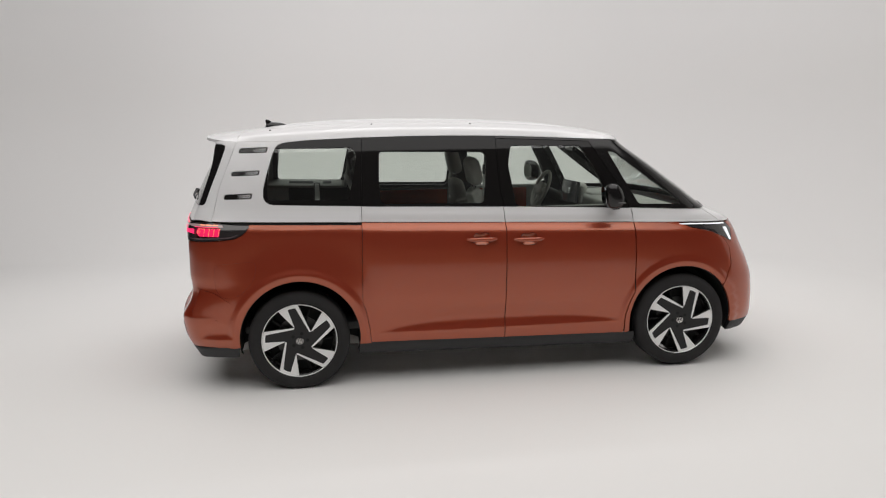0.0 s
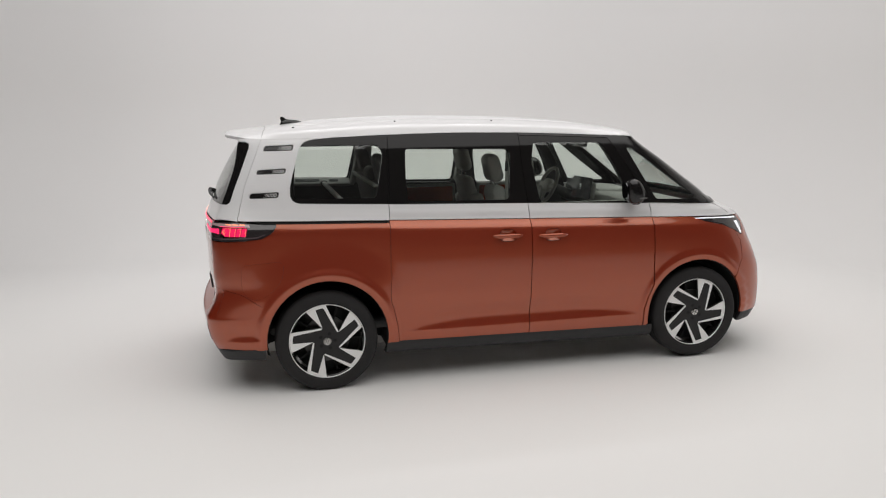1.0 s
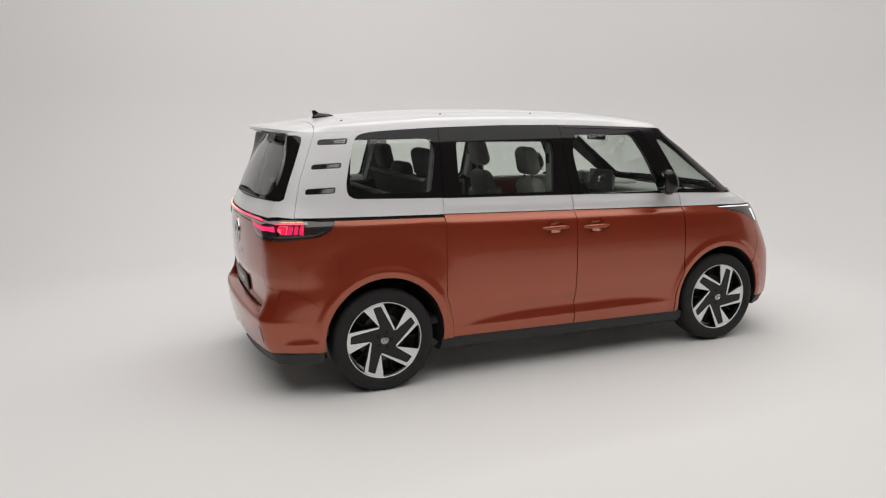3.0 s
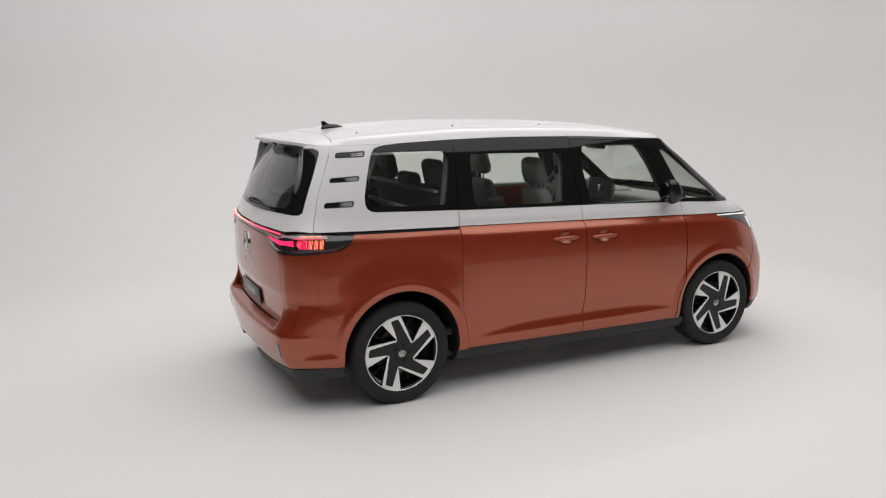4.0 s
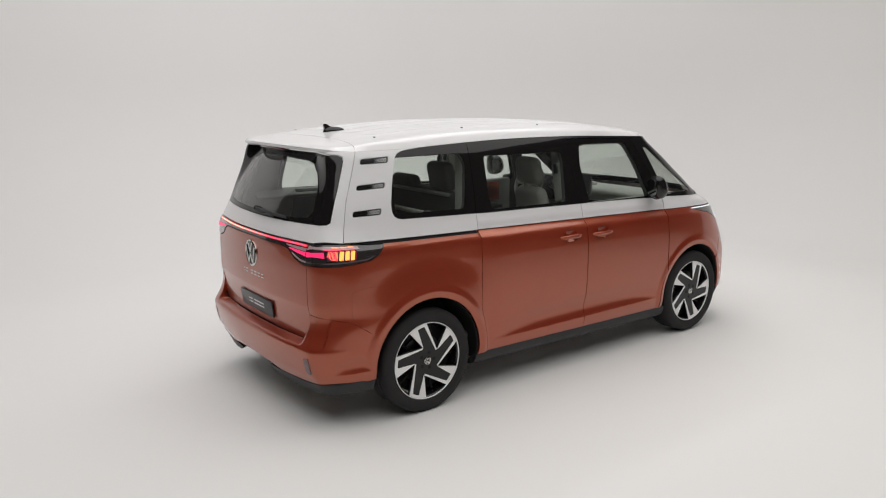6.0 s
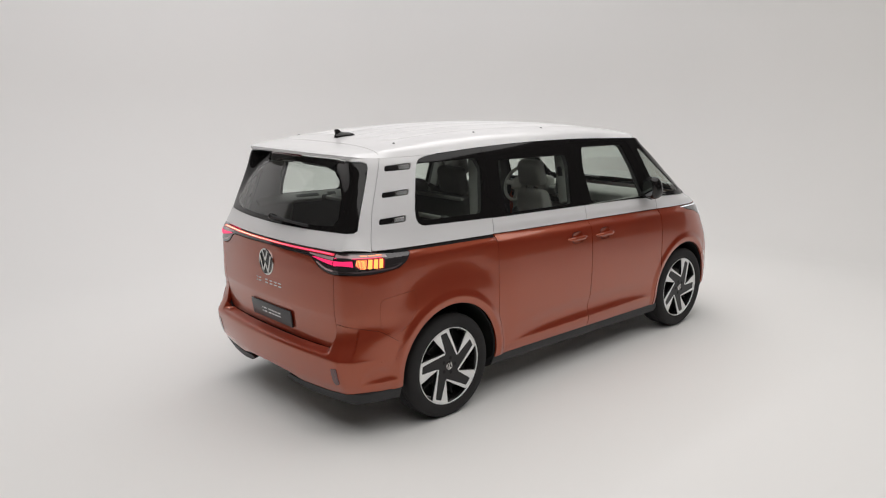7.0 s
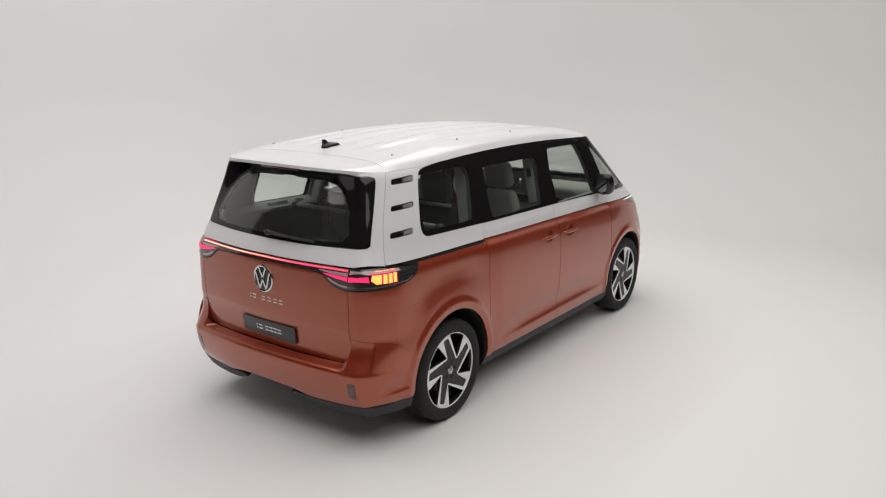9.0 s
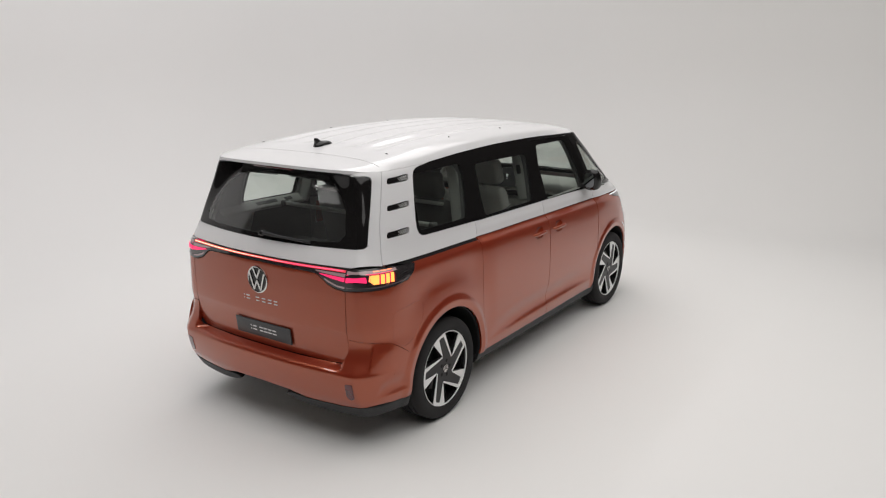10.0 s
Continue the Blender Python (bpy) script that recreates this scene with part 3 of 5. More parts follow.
def side(mirror):
    tag = dict(mirror=mirror)
    ledge = [by_x(0.55 + 0.03 * k, z) for k in range(66) for z in (0.3985, 0.4025, 0.409, 0.417, 0.426, 0.438, 0.452, 0.468, 0.488)]
    ring = lambda k: [by_x(x, z) for g in (0.012, 0.024, 0.037, 0.048, 0.057, 0.066, 0.075, 0.084, 0.093, 0.103) for x, z in arc(k, -12, 192, 90, g)]
    # rear quarter: white above, copper below
    win_edge = [(-0.142, 1.369), (-0.180, 1.377), (-0.206, 1.395), (-0.219, 1.425), (-0.217, 1.483), (-0.192, 1.582), (-0.162, 1.681), (-0.142, 1.740), (-0.127, 1.771), (-0.105, 1.793), (-0.074, 1.806), (-0.034, 1.8130), (0.030, 1.8180), (0.105, roof_edge(0.105) - 0.001)]
    white = (along(belt, -0.585, 0.48) + seam(seam_c, 1.2315, 1.346) + along(pane_low, 0.478, -0.13) + win_edge[:-1]
             + along(roof_edge, 0.085, seam_t(1.82)) + seam(seam_t, 1.815, 1.27))
    vents = [round_corners(v, 0.0155) for v in VENTS]
    q_up = panel("quarter_panel_upper", on_flank(white), WHITE, van, holes=[on_flank(v, 0.02) for v in vents], label="white upper rear quarter panel", gap=0.0012, **tag)
    for v, four in zip(vents, VENTS):
        vent = panel("quarter_vent", on_flank(v, 0.015), WELL, q_up, lift=-0.010, depth=0.01, gap=0.0, cell=0.02, label="black louvre vent", **tag)
        panel("vent_plate", on_flank(v, 0.012), GLOSS, vent, lift=-0.004, depth=0.005, gap=0.0045, cell=0.02, label="gloss black vent plate", **tag)
        vent_dots(four, vent, mirror)
    lamp_low = [(-0.327, 1.219), (-0.345, 1.190), (-0.370, 1.167), (-0.43, 1.138), (-0.616, 1.120), (-0.70, 1.116)]
    red = (along(rail_low, -0.325, 0.478) + seam(seam_c, 1.205, 0.326)[1:] + [(0.50, 0.326)] + [p for p in arc(0, -8, 188) if p[1] > 0.55 or p[0] > 0]
           + [(-0.452, 0.655), (-0.50, 0.690), (-0.56, 0.732), (-0.60, 0.752), (-0.66, 0.765)])
    line = [by_x(x, z) for x, z in dense(red, closed=False)]
    line += [by_y(y, z) for y, z in dense([(-0.80, 0.782), (-0.722, 0.790), (-0.722, 1.113)], closed=False)]
    line += [by_x(x, z) for x, z in dense(lamp_low[::-1], closed=False)]
    flap = round_corners([(-0.580, 0.955), (-0.285, 0.975), (-0.300, 0.845), (-0.40, 0.735), (-0.50, 0.700), (-0.580, 0.760)], 0.05)
    q_low = panel("quarter_panel_lower", line, RED, van, holes=[on_flank(flap, 0.02)], label="copper-orange lower rear quarter panel", gap=0.0007, extra=ring(0), **tag)
    panel("charging_flap", on_flank(flap, 0.02), RED, q_low, gap=0.0004, **tag)
    panel("slide_rail", on_flank(along(belt, -0.50, 0.478) + along(rail_low, 0.478, -0.33) + [(-0.42, 1.238)]), WELL, van, lift=-0.010, gap=0.0, cell=0.02, label="black sliding door rail", **tag)
    # sliding door and front door
    for name, a, b, low, pane, cup in (("sliding_door", seam_c, seam_b, 0.325, PANE_S, 0), ("front_door", seam_b, seam_f, 0.31, PANE_F, 1)):
        skin_red = along(sill_top, a(low), b(low)) + seam(b, low, belt(b(1.2)), 40)[1:] + along(belt, b(1.2), a(1.2))[1:] + seam(a, belt(a(1.2)), low, 40)[1:-1]
        fold_rows = [by_x(0.46 + 0.03 * k, belt(0.46 + 0.03 * k) - d) for k in range(73) for d in (0.007, 0.014, 0.021, 0.028, 0.036, 0.046, 0.060)]
        more = (ring(0) if cup == 0 else ring(1)) + ledge + fold_rows
        hx, hz = HANDLES[cup]
        bowl = round_corners([(hx - 0.062, hz - 0.046), (hx + 0.062, hz - 0.046), (hx + 0.062, hz + 0.040), (hx - 0.062, hz + 0.040)], 0.04, 8)
        door = panel(name, on_flank(skin_red), RED, van, holes=[on_flank(bowl, 0.012)], label="copper-orange lower door skin with a recessed handle", extra=more, **tag)
        strip = along(belt, a(1.2), b(1.2)) + seam(b, belt(b(1.2)), pane_low(b(1.3)), 6)[1:] + along(pane_low, b(1.3), a(1.3))[1:] + seam(a, pane_low(a(1.3)), belt(a(1.2)), 6)[1:-1]
        panel("door_shoulder", on_flank(strip), WHITE, door, label="white door shoulder below the window", cell=0.025, **tag)
        if name == "sliding_door":
            band = along(pane_low, a(1.3), b(1.3)) + seam(b, pane_low(b(1.3)), roof_edge(b(1.8)), 12)[1:] + along(roof_edge, b(1.8), a(1.8))[1:] + seam(a, roof_edge(a(1.8)), pane_low(a(1.3)), 12)[1:-1]
        else:
            band = (along(pane_low, a(1.3), 2.553) + [(2.44, 1.50), (2.335, 1.66), (2.245, 1.790)] + along(lambda x: roof_edge(x) - 0.022, 2.23, a(1.8))
                    + seam(a, roof_edge(a(1.8)) - 0.022, pane_low(a(1.3)), 12)[1:-1])
        panel("window_border", on_flank(band), FRIT, door, holes=[on_flank(pane, 0.02)], label="black window border", gap=0.002, **tag)
        panel("window_pane", on_flank(pane, 0.02), GLASS, door, label="lightly tinted door window", gap=0.0, fold=False, lift=-0.002 if cup == 0 else -0.006, **tag)
        handle(hx, hz, door, mirror)
        handle_cup(hx, hz, dense(bowl, 0.012), door, mirror)
    # fixed glass
    band_q = win_edge[::-1] + along(pane_low, -0.13, 0.481) + seam(seam_c, 1.348, 1.838, 12) + along(roof_edge, 0.495, 0.13)
    qw = panel("quarter_window", on_flank(band_q), FRIT, van, holes=[on_flank(PANE_Q, 0.02)], label="rear side window with a black border", gap=0.002, **tag)
    panel("window_pane", on_flank(PANE_Q, 0.02), GLASS, qw, gap=0.0, fold=False, lift=-0.002, **tag)
    pillar = ([(2.553, 1.281)] + along(pane_low, 2.58, 3.14) + [(3.036, 1.350), (2.787, 1.552), (2.60, 1.700), (2.50, 1.772), (2.43, 1.800)]
              + along(roof_edge, 2.38, seam_b(1.84)) + [(seam_b(1.82), roof_edge(1.5) - 0.022)] + along(lambda x: roof_edge(x) - 0.022, 1.55, 2.235)
              + [(2.245, 1.790), (2.335, 1.66), (2.44, 1.50)])
    ap = panel("front_pillar", on_flank(pillar), GLOSS, van, holes=[on_flank(PANE_A, 0.02)], label="gloss black windscreen pillar and roof frame", gap=0.003, **tag)
    panel("pillar_window", on_flank(PANE_A, 0.02), GLASS, ap, gap=0.0, fold=False, lift=-0.004, **tag)
    seal = along(lambda x: roof_edge(x) + 0.003, 0.11, 2.44) + along(lambda x: roof_edge(x) - 0.014, 2.44, 0.11)
    panel("roof_seal", on_flank(seal), WELL, van, label="black seal below the roof edge", lift=-0.007, gap=0.0, cell=0.03, **tag)
    # wing ahead of the front door
    lamp = [(2.934, 1.152), (3.05, 1.118), (3.218, 1.082), (3.33, 1.035)]
    wing = (seam(seam_f, 0.30, belt(2.57), 40) + along(belt, 2.60, 2.934) + lamp[1:] + [(3.40, 0.95), (3.41, 0.80), (3.345, 0.665)]
            + [p for p in arc(1, 38, 190) ] + [(2.53, 0.30)])
    panel("front_wing", on_flank(wing), RED, van, label="copper-orange front wing over the wheel", extra=ring(1), **tag)
    strip = along(belt, 2.571, 2.934) + [(3.05, 1.157), (3.20, 1.150), (3.34, 1.145), (3.30, 1.175), (3.215, 1.231), (3.17, 1.2505)] + along(pane_low, 3.15, 2.56) + [(2.571, 1.235)]
    panel("wing_shoulder", on_flank(strip), WHITE, van, label="white shoulder below the windscreen pillar", cell=0.025, **tag)
    panel("headlight", on_flank([(2.934, 1.156), (3.05, 1.156), (3.20, 1.149), (3.30, 1.144), (3.40, 1.138), (3.45, 1.08), (3.43, 0.985), (3.33, 1.035), (3.218, 1.082), (3.05, 1.118)], 0.02),
          LAMP_DARK, van, label="slim headlight with a white light strip", cell=0.02, **tag)
    panel("headlight_strip", on_flank([(2.95, 1.1475), (3.05, 1.1475), (3.38, 1.133), (3.38, 1.122), (3.20, 1.133), (2.96, 1.1415)], 0.02), LED, van, lift=0.002, gap=0.0, cell=0.02, label="white light strip of the headlight", **tag)
    panel("headlight_blade", on_flank([(3.35, 1.10), (3.39, 1.10), (3.43, 1.0), (3.41, 1.0)], 0.02), LED, van, lift=0.002, gap=0.0, cell=0.02, label="white daytime light blade", **tag)
    # cabin lining just inside the skin
    wide = ([(0.47, 0.34), (2.5, 0.33)] + [p for p in arc(1, 190, 130, 24, 0.02)] + [(2.62, 1.10), (2.57, 1.27), (2.46, 1.50), (2.33, 1.70), (2.26, 1.785)]
            + along(lambda x: roof_edge(x) - 0.01, 2.2, -0.34) + [(-0.45, 1.60), (-0.53, 1.30), (-0.55, 0.95)] + [p for p in arc(0, 140, -8, 24, 0.02)])
    panel("cabin_lining", on_flank(wide), LINER, van, holes=[inset(on_flank(p, 0.02), -0.012) for p in (PANE_Q, PANE_S, PANE_F)], label="dark inner lining of the flank", lift=-0.03, depth=0.03, gap=0.0, cell=0.06, **tag)
    for strip in ([(0.47, 1.79), (0.612, 1.79), (0.612, 1.36), (0.425, 1.36)], [(-0.42, 1.78), (-0.19, 1.795), (-0.235, 1.62), (-0.235, 1.37), (-0.10, 1.34), (-0.10, 1.05), (-0.56, 1.05), (-0.56, 1.35)],):
        panel("pillar_trim", on_flank(strip), TRIM, van, label="pale grey inner pillar trim", lift=-0.055, depth=0.02, gap=0.0, cell=0.05, **tag)
    # deep window reveals of the two pillars behind the doors
    s = -1 if mirror else 1
    for x, tilt, wide in ((0.47, 12, 0.12), (1.452, 6, 0.11)):
        m = Matrix.Translation((x, -s * 0.735, 1.555)) @ pose(0, 0, 0, -15 * s, tilt, 0)
        reveal = part("pillar_trim", rounded_box(0.035, wide, 0.46, m, 0.015, 3), TRIM, van, "pale grey inner pillar trim")
        if x > 1:
            part("belt_guide", rounded_box(0.02, 0.035, 0.075, m @ Matrix.Translation((-0.022, 0, 0.03)), 0.006, 2), BLACK, reveal)
    sill(mirror)


VENTS = ([(-0.390, 1.738), (-0.376, 1.772), (-0.174, 1.780), (-0.188, 1.740)],
         [(-0.447, 1.577), (-0.436, 1.608), (-0.237, 1.617), (-0.246, 1.583)],
         [(-0.503, 1.413), (-0.492, 1.448), (-0.294, 1.455), (-0.304, 1.416)])


def vent_dots(v, parent, mirror):
    """A bright chain of small links along the front of a vent that dissolves into dots."""
    s = -1 if mirror else 1
    bm = bmesh.new()
    (ax, az), (bx, bz), (cx, cz), (dx, dz) = v

    def at(u, w):
        m = by_x((ax * (1 - u) + dx * u) * (1 - w) + (bx * (1 - u) + cx * u) * w, (az * (1 - u) + dz * u) * (1 - w) + (bz * (1 - u) + cz * u) * w)
        return m, skin(*m) - skin_normal(*m) * 0.0028

    def add(corners):
        bm.faces.new([bm.verts.new((k.x, k.y * s, k.z)) for k in corners])

    for row in range(3):
        for col in range(4):
            if (row + col) % 2:
                continue
            m, p = at(0.50 + 0.125 * col / 3, 0.26 + 0.24 * row)
            n, size = skin_normal(*m), 0.0022 + 0.0008 * col
            t = n.cross(Vector((0, 0, 1))).normalized()
            up = t.cross(n)
            add([p + t * size * 1.2, p + up * size, p - t * size * 1.2, p - up * size])
    for sign in (-1, 1):     # two waving strands that cross between the links
        rows = []
        for k in range(31):
            u = 0.635 + 0.305 * k / 30
            wave = 0.27 * sign * math.sin(3 * math.pi * k / 30)
            thick = 0.055 + 0.035 * k / 30
            rows.append((at(u, 0.5 + wave - thick)[1], at(u, 0.5 + wave + thick)[1]))
        for (a, b), (c, d) in zip(rows, rows[1:]):
            add([a, c, d, b])
    part("vent_lattice", bm, LATTICE, parent, "bright chain pattern", smooth=False)


def handle_cup(hx, hz, rim, door, mirror):
    """The smooth bowl behind a handle."""
    s, verts, faces, n = -1 if mirror else 1, [], [], len(rim)
    for k in range(11):
        t = 1 - k / 10
        for x, z in rim:
            m = by_x(hx + (x - hx) * t, hz + (z - hz) * t)
            v = skin(*m) - skin_normal(*m) * 0.024 * (1 - t ** 2.2)
            verts.append((v.x, s * v.y, v.z))
    for k in range(10):
        for i in range(n):
            f = (k * n + i, k * n + (i + 1) % n, (k + 1) * n + (i + 1) % n, (k + 1) * n + i)
            faces.append(f if s > 0 else f[::-1])
    raw("handle_cup", verts, faces, RED, door, "bowl behind the handle")


def handle(hx, hz, door, mirror):
    s = -1 if mirror else 1
    pts, rad = [], []
    for k in range(17):
        u = k / 16
        x = hx - 0.114 + 0.228 * u
        out = 0.024 * min(1, 4.5 * u, 4.5 * (1 - u)) ** 0.6 if 0 < u < 1 else 0.0
        y = -(width(x, hz) + out)
        pts.append((x, s * y, hz - 0.004))
        rad.append(0.005 + 0.0075 * min(1, 5 * u, 5 * (1 - u)) ** 0.7)
    bm = tube(pts, rad, 10)
    bmesh.ops.scale(bm, vec=(1, 1, 1.25), space=Matrix.Translation((0, 0, -hz)), verts=bm.verts)
    part("door_handle", bm, RED, door, "body-coloured pull handle")


def sill(mirror):
    s = -1 if mirror else 1
    bm = bmesh.new()
    prof = [(0.952, 0.335), (0.952, 0.325), (0.946, 0.285), (0.922, 0.248), (0.87, 0.222), (0.78, 0.212)]
    rows = []
    for k in range(31):
        x = 0.44 + (2.60 - 0.44) * k / 30
        drop = sill_top(x) - 0.332
        rows.append([bm.verts.new((x, -s * y, z + drop)) for y, z in prof])
    for a, b in zip(rows, rows[1:]):
        for k in range(len(prof) - 1):
            bm.faces.new((a[k], a[k + 1], b[k + 1], b[k]))
    bm.faces.new(rows[0])
    bm.faces.new(rows[-1][::-1])
    part("side_sill", bm, BLACK, van, "black plastic sill under the doors")


side(False)
side(True)

# ---------------------------------------------------------------- tail
mir = lambda line: [(4 - m, z) for m, z in line][::-1]
# bumper
low_r = [by_x(x, z) for x, z in dense([p for p in arc(0, 141, 186)] + [(-0.435, 0.335), (-0.56, 0.337)], 0.025, False)]
low_r += [by_y(y, z) for y, z in dense([(-0.84, 0.336), (-0.78, 0.330), (-0.66, 0.326), (-0.40, 0.330), (-0.26, 0.362), (0.0, 0.372)], 0.025, False)]
up_r = [by_y(y, z) for y, z in dense([(0.0, 0.604), (-0.32, 0.604), (-0.62, 0.607), (-0.672, 0.616), (-0.706, 0.650), (-0.722, 0.700), (-0.724, 0.788), (-0.80, 0.781)], 0.025, False)]
up_r += [by_x(x, z) for x, z in dense([(-0.66, 0.764), (-0.60, 0.751), (-0.56, 0.731), (-0.50, 0.689), (-0.452, 0.655)], 0.025, False)]
ledge_r = [by_x(-0.76 + 0.02 * k, z) for k in range(17) for z in (0.3945, 0.3985, 0.405)]
ledge_r += [by_y(-0.66 + 0.03 * k, z) for k in range(23) for z in (0.548, 0.562, 0.572, 0.579, 0.584, 0.588, 0.5915, 0.595, 0.599)]
ledge_r += [by_y(-0.735 + 0.012 * k, z) for k in range(12) for z in (0.572, 0.584, 0.5915, 0.599, 0.612, 0.628, 0.645)]
ring_r = ledge_r + [by_x(x, z) for g in (0.012, 0.024, 0.037, 0.048, 0.057, 0.066, 0.075, 0.084, 0.093, 0.103) for x, z in arc(0, 140, 190, 30, g)]
outline = low_r + mir(low_r)[1:] + mir(up_r) + up_r[1:]
bumper = panel("rear_bumper", outline, RED, van, label="copper-orange rear bumper with a step below the tailgate", cell=0.025, gap=0.0007, depth=0.03, extra=ring_r + mir(ring_r))
for mirrored in (False, True):
    panel("bumper_reflector", on_tail(round_corners([(-0.742, 0.512), (-0.742, 0.420), (-0.765, 0.395), (-0.796, 0.408), (-0.796, 0.518)], 0.012), 0.015), REFLECTOR, bumper, lift=0.003, gap=0.0, cell=0.02, label="dark red upright reflector", mirror=mirrored)
    for sx, sz in ((-0.475, 0.545), (-0.585, 0.545)):
        m = by_x(sx, sz)
        d = skin_normal(*m)
        c = skin(*m)
        if mirrored:
            c, d = Vector((c.x, -c.y, c.z)), Vector((d.x, -d.y, d.z))
        part("parking_sensor", lathe([(0.0, 0.0015), (0.010, 0.0012), (0.0115, -0.003)], 20, Matrix.Translation(c) @ d.to_track_quat("Z", "Y").to_matrix().to_4x4()), RED, bumper)
    val = [by_x(x, z) for x, z in dense([(-0.435, 0.338), (-0.435, 0.262), (-0.56, 0.258)], 0.03, False)]
    val += [by_y(y, z) for y, z in dense([(-0.84, 0.252), (-0.70, 0.256), (-0.46, 0.268), (-0.30, 0.290), (-0.22, 0.322), (-0.27, 0.340), (-0.42, 0.329), (-0.66, 0.325), (-0.84, 0.335)], 0.03, False)]
    val += [by_x(x, z) for x, z in dense([(-0.56, 0.340)], 0.03, False)]
    panel("bumper_valance", val, BLACK, bumper, lift=0.003, depth=0.06, gap=0.0, label="black lower bumper trim", mirror=mirrored)

# near-black sheet closing the gap below the tailgate, in place of its shade
slot = [by_y(y, z) for y, z in dense([(-0.71, 0.586), (0.71, 0.586), (0.71, 0.66), (-0.71, 0.66)], 0.04)]
panel("step_gap_shade", slot, WELL, bumper, label="dark backing that stands for the shade in the gap under the tailgate", lift=-0.034, gap=0.0, fold=False)
# tailgate, lower copper skin
TAIL[0] = gate_x
edge_r = [(-0.722, 0.702), (-0.708, 0.650), (-0.676, 0.614), (-0.61, 0.603), (0.0, 0.600)]
side_r = [(-0.722, 0.73), (-0.722, 1.113)]
lamp_in = [(-0.722, 1.113), (-0.66, 1.122), (-0.598, 1.143), (-0.555, 1.175), (-0.525, 1.198), (-0.49, 1.208), (-0.43, 1.213), (0.0, 1.219)]
half = [by_y(y, z) for y, z in dense(edge_r[::-1] + side_r + lamp_in[1:], 0.03, False)]
tailgate = panel("tailgate", half + mir(half)[1:-1], RED, van, label="copper-orange tailgate with badge, lettering and plate", gap=0.0045)
# white frame round the glass
glass_r = [(0.0, 1.362), (-0.40, 1.364), (-0.74, 1.369), (-0.778, 1.372), (-0.790, 1.385), (-0.755, 1.580), (-0.718, 1.765), (-0.708, 1.788), (-0.685, 1.800), (-0.55, 1.803), (0.0, 1.805)]
gl = [by_y(y, z) for y, z in dense(glass_r, 0.03, False)]
glass_line = gl + mir(gl)[1:-1]
frame_r = [by_y(y, z) for y, z in dense([(0.0, 1.258), (-0.55, 1.258), (-0.74, 1.257)], 0.03, False)] + [by_x(x, z) for x, z in dense([(-0.60, 1.257)] + seam(seam_t, 1.257, 1.820, 20), 0.03, False)]
frame_r += [by_y(y, z) for y, z in dense([(-0.70, 1.829), (-0.665, 1.836), (-0.62, 1.837), (-0.54, 1.832), (0.0, 1.834)], 0.03, False)]
panel("tailgate_frame", frame_r + mir(frame_r)[1:-1], WHITE, tailgate, holes=[glass_line], label="white frame round the rear window", cell=0.03)
clear_r = [(0.0, 1.392), (-0.50, 1.395), (-0.615, 1.405), (-0.648, 1.45), (-0.605, 1.58), (-0.535, 1.67), (-0.44, 1.735), (-0.33, 1.757), (0.0, 1.765)]
cl = [by_y(y, z) for y, z in dense(clear_r, 0.03, False)]
clear_line = cl + mir(cl)[1:-1]
panel("glass_border", glass_line, FRIT_REAR, tailgate, holes=[clear_line], label="black border and side fins of the rear window", gap=0.002, lift=-0.003, cell=0.02)
panel("rear_window", clear_line, GLASS_REAR, tailgate, gap=0.0, fold=False, lift=-0.003, label="tinted rear window")
panel("tailgate_lining", [(m, z) for m, z in frame_r + mir(frame_r)[1:-1] if z < 1.785], LINER, tailgate, holes=[clear_line], lift=-0.018, depth=0.012, gap=0.0, cell=0.04, label="dark inner tailgate lining")

# lamps and the light bar between them
lo = [by_y(y, z) for y, z in dense(lamp_in[::-1], 0.02, False)] + [by_x(x, z) for x, z in dense([(-0.70, 1.116), (-0.616, 1.120), (-0.43, 1.138), (-0.370, 1.167), (-0.345, 1.190), (-0.322, 1.219)], 0.02, False)]
hi = [by_x(x, z) for x, z in dense([(-0.322, 1.231), (-0.42, 1.236), (-0.50, 1.243), (-0.59, 1.252)], 0.02, False)] + [by_y(y, z) for y, z in dense([(-0.80, 1.253), (-0.70, 1.255), (0.0, 1.255)], 0.02, False)]
tail = lo + hi
AMBER = [by_x(x, z) for x, z in dense([(-0.706, 1.150), (-0.540, 1.150), (-0.526, 1.213), (-0.700, 1.213)], 0.015)]
lamp_bar = panel("tail_lamp", tail + mir(tail)[1:-1], LAMP_DARK, van, label="smoked tail lamps joined by a lit red light bar", cell=0.02, lift=0.004, depth=0.036, holes=[AMBER, mir(AMBER)])
bar = [by_y(y, z) for y, z in dense([(0.0, 1.236), (-0.60, 1.234), (-0.715, 1.231), (-0.715, 1.246), (-0.60, 1.249), (0.0, 1.251)], 0.02, False)]
panel("light_bar", bar + mir(bar)[1:-1], GLOW_BAR, lamp_bar, lift=0.006, gap=0.0, cell=0.02, depth=0.003, label="lit red light bar")
core = [by_y(y, z) for y, z in dense([(0.0, 1.2415), (-0.60, 1.2395), (-0.70, 1.237), (-0.70, 1.2415), (-0.60, 1.2440), (0.0, 1.246)], 0.02, False)]
panel("light_bar_core", core + mir(core)[1:-1], GLOW_CORE, lamp_bar, lift=0.0095, gap=0.0, cell=0.02, depth=0.002, label="bright core of the light bar")
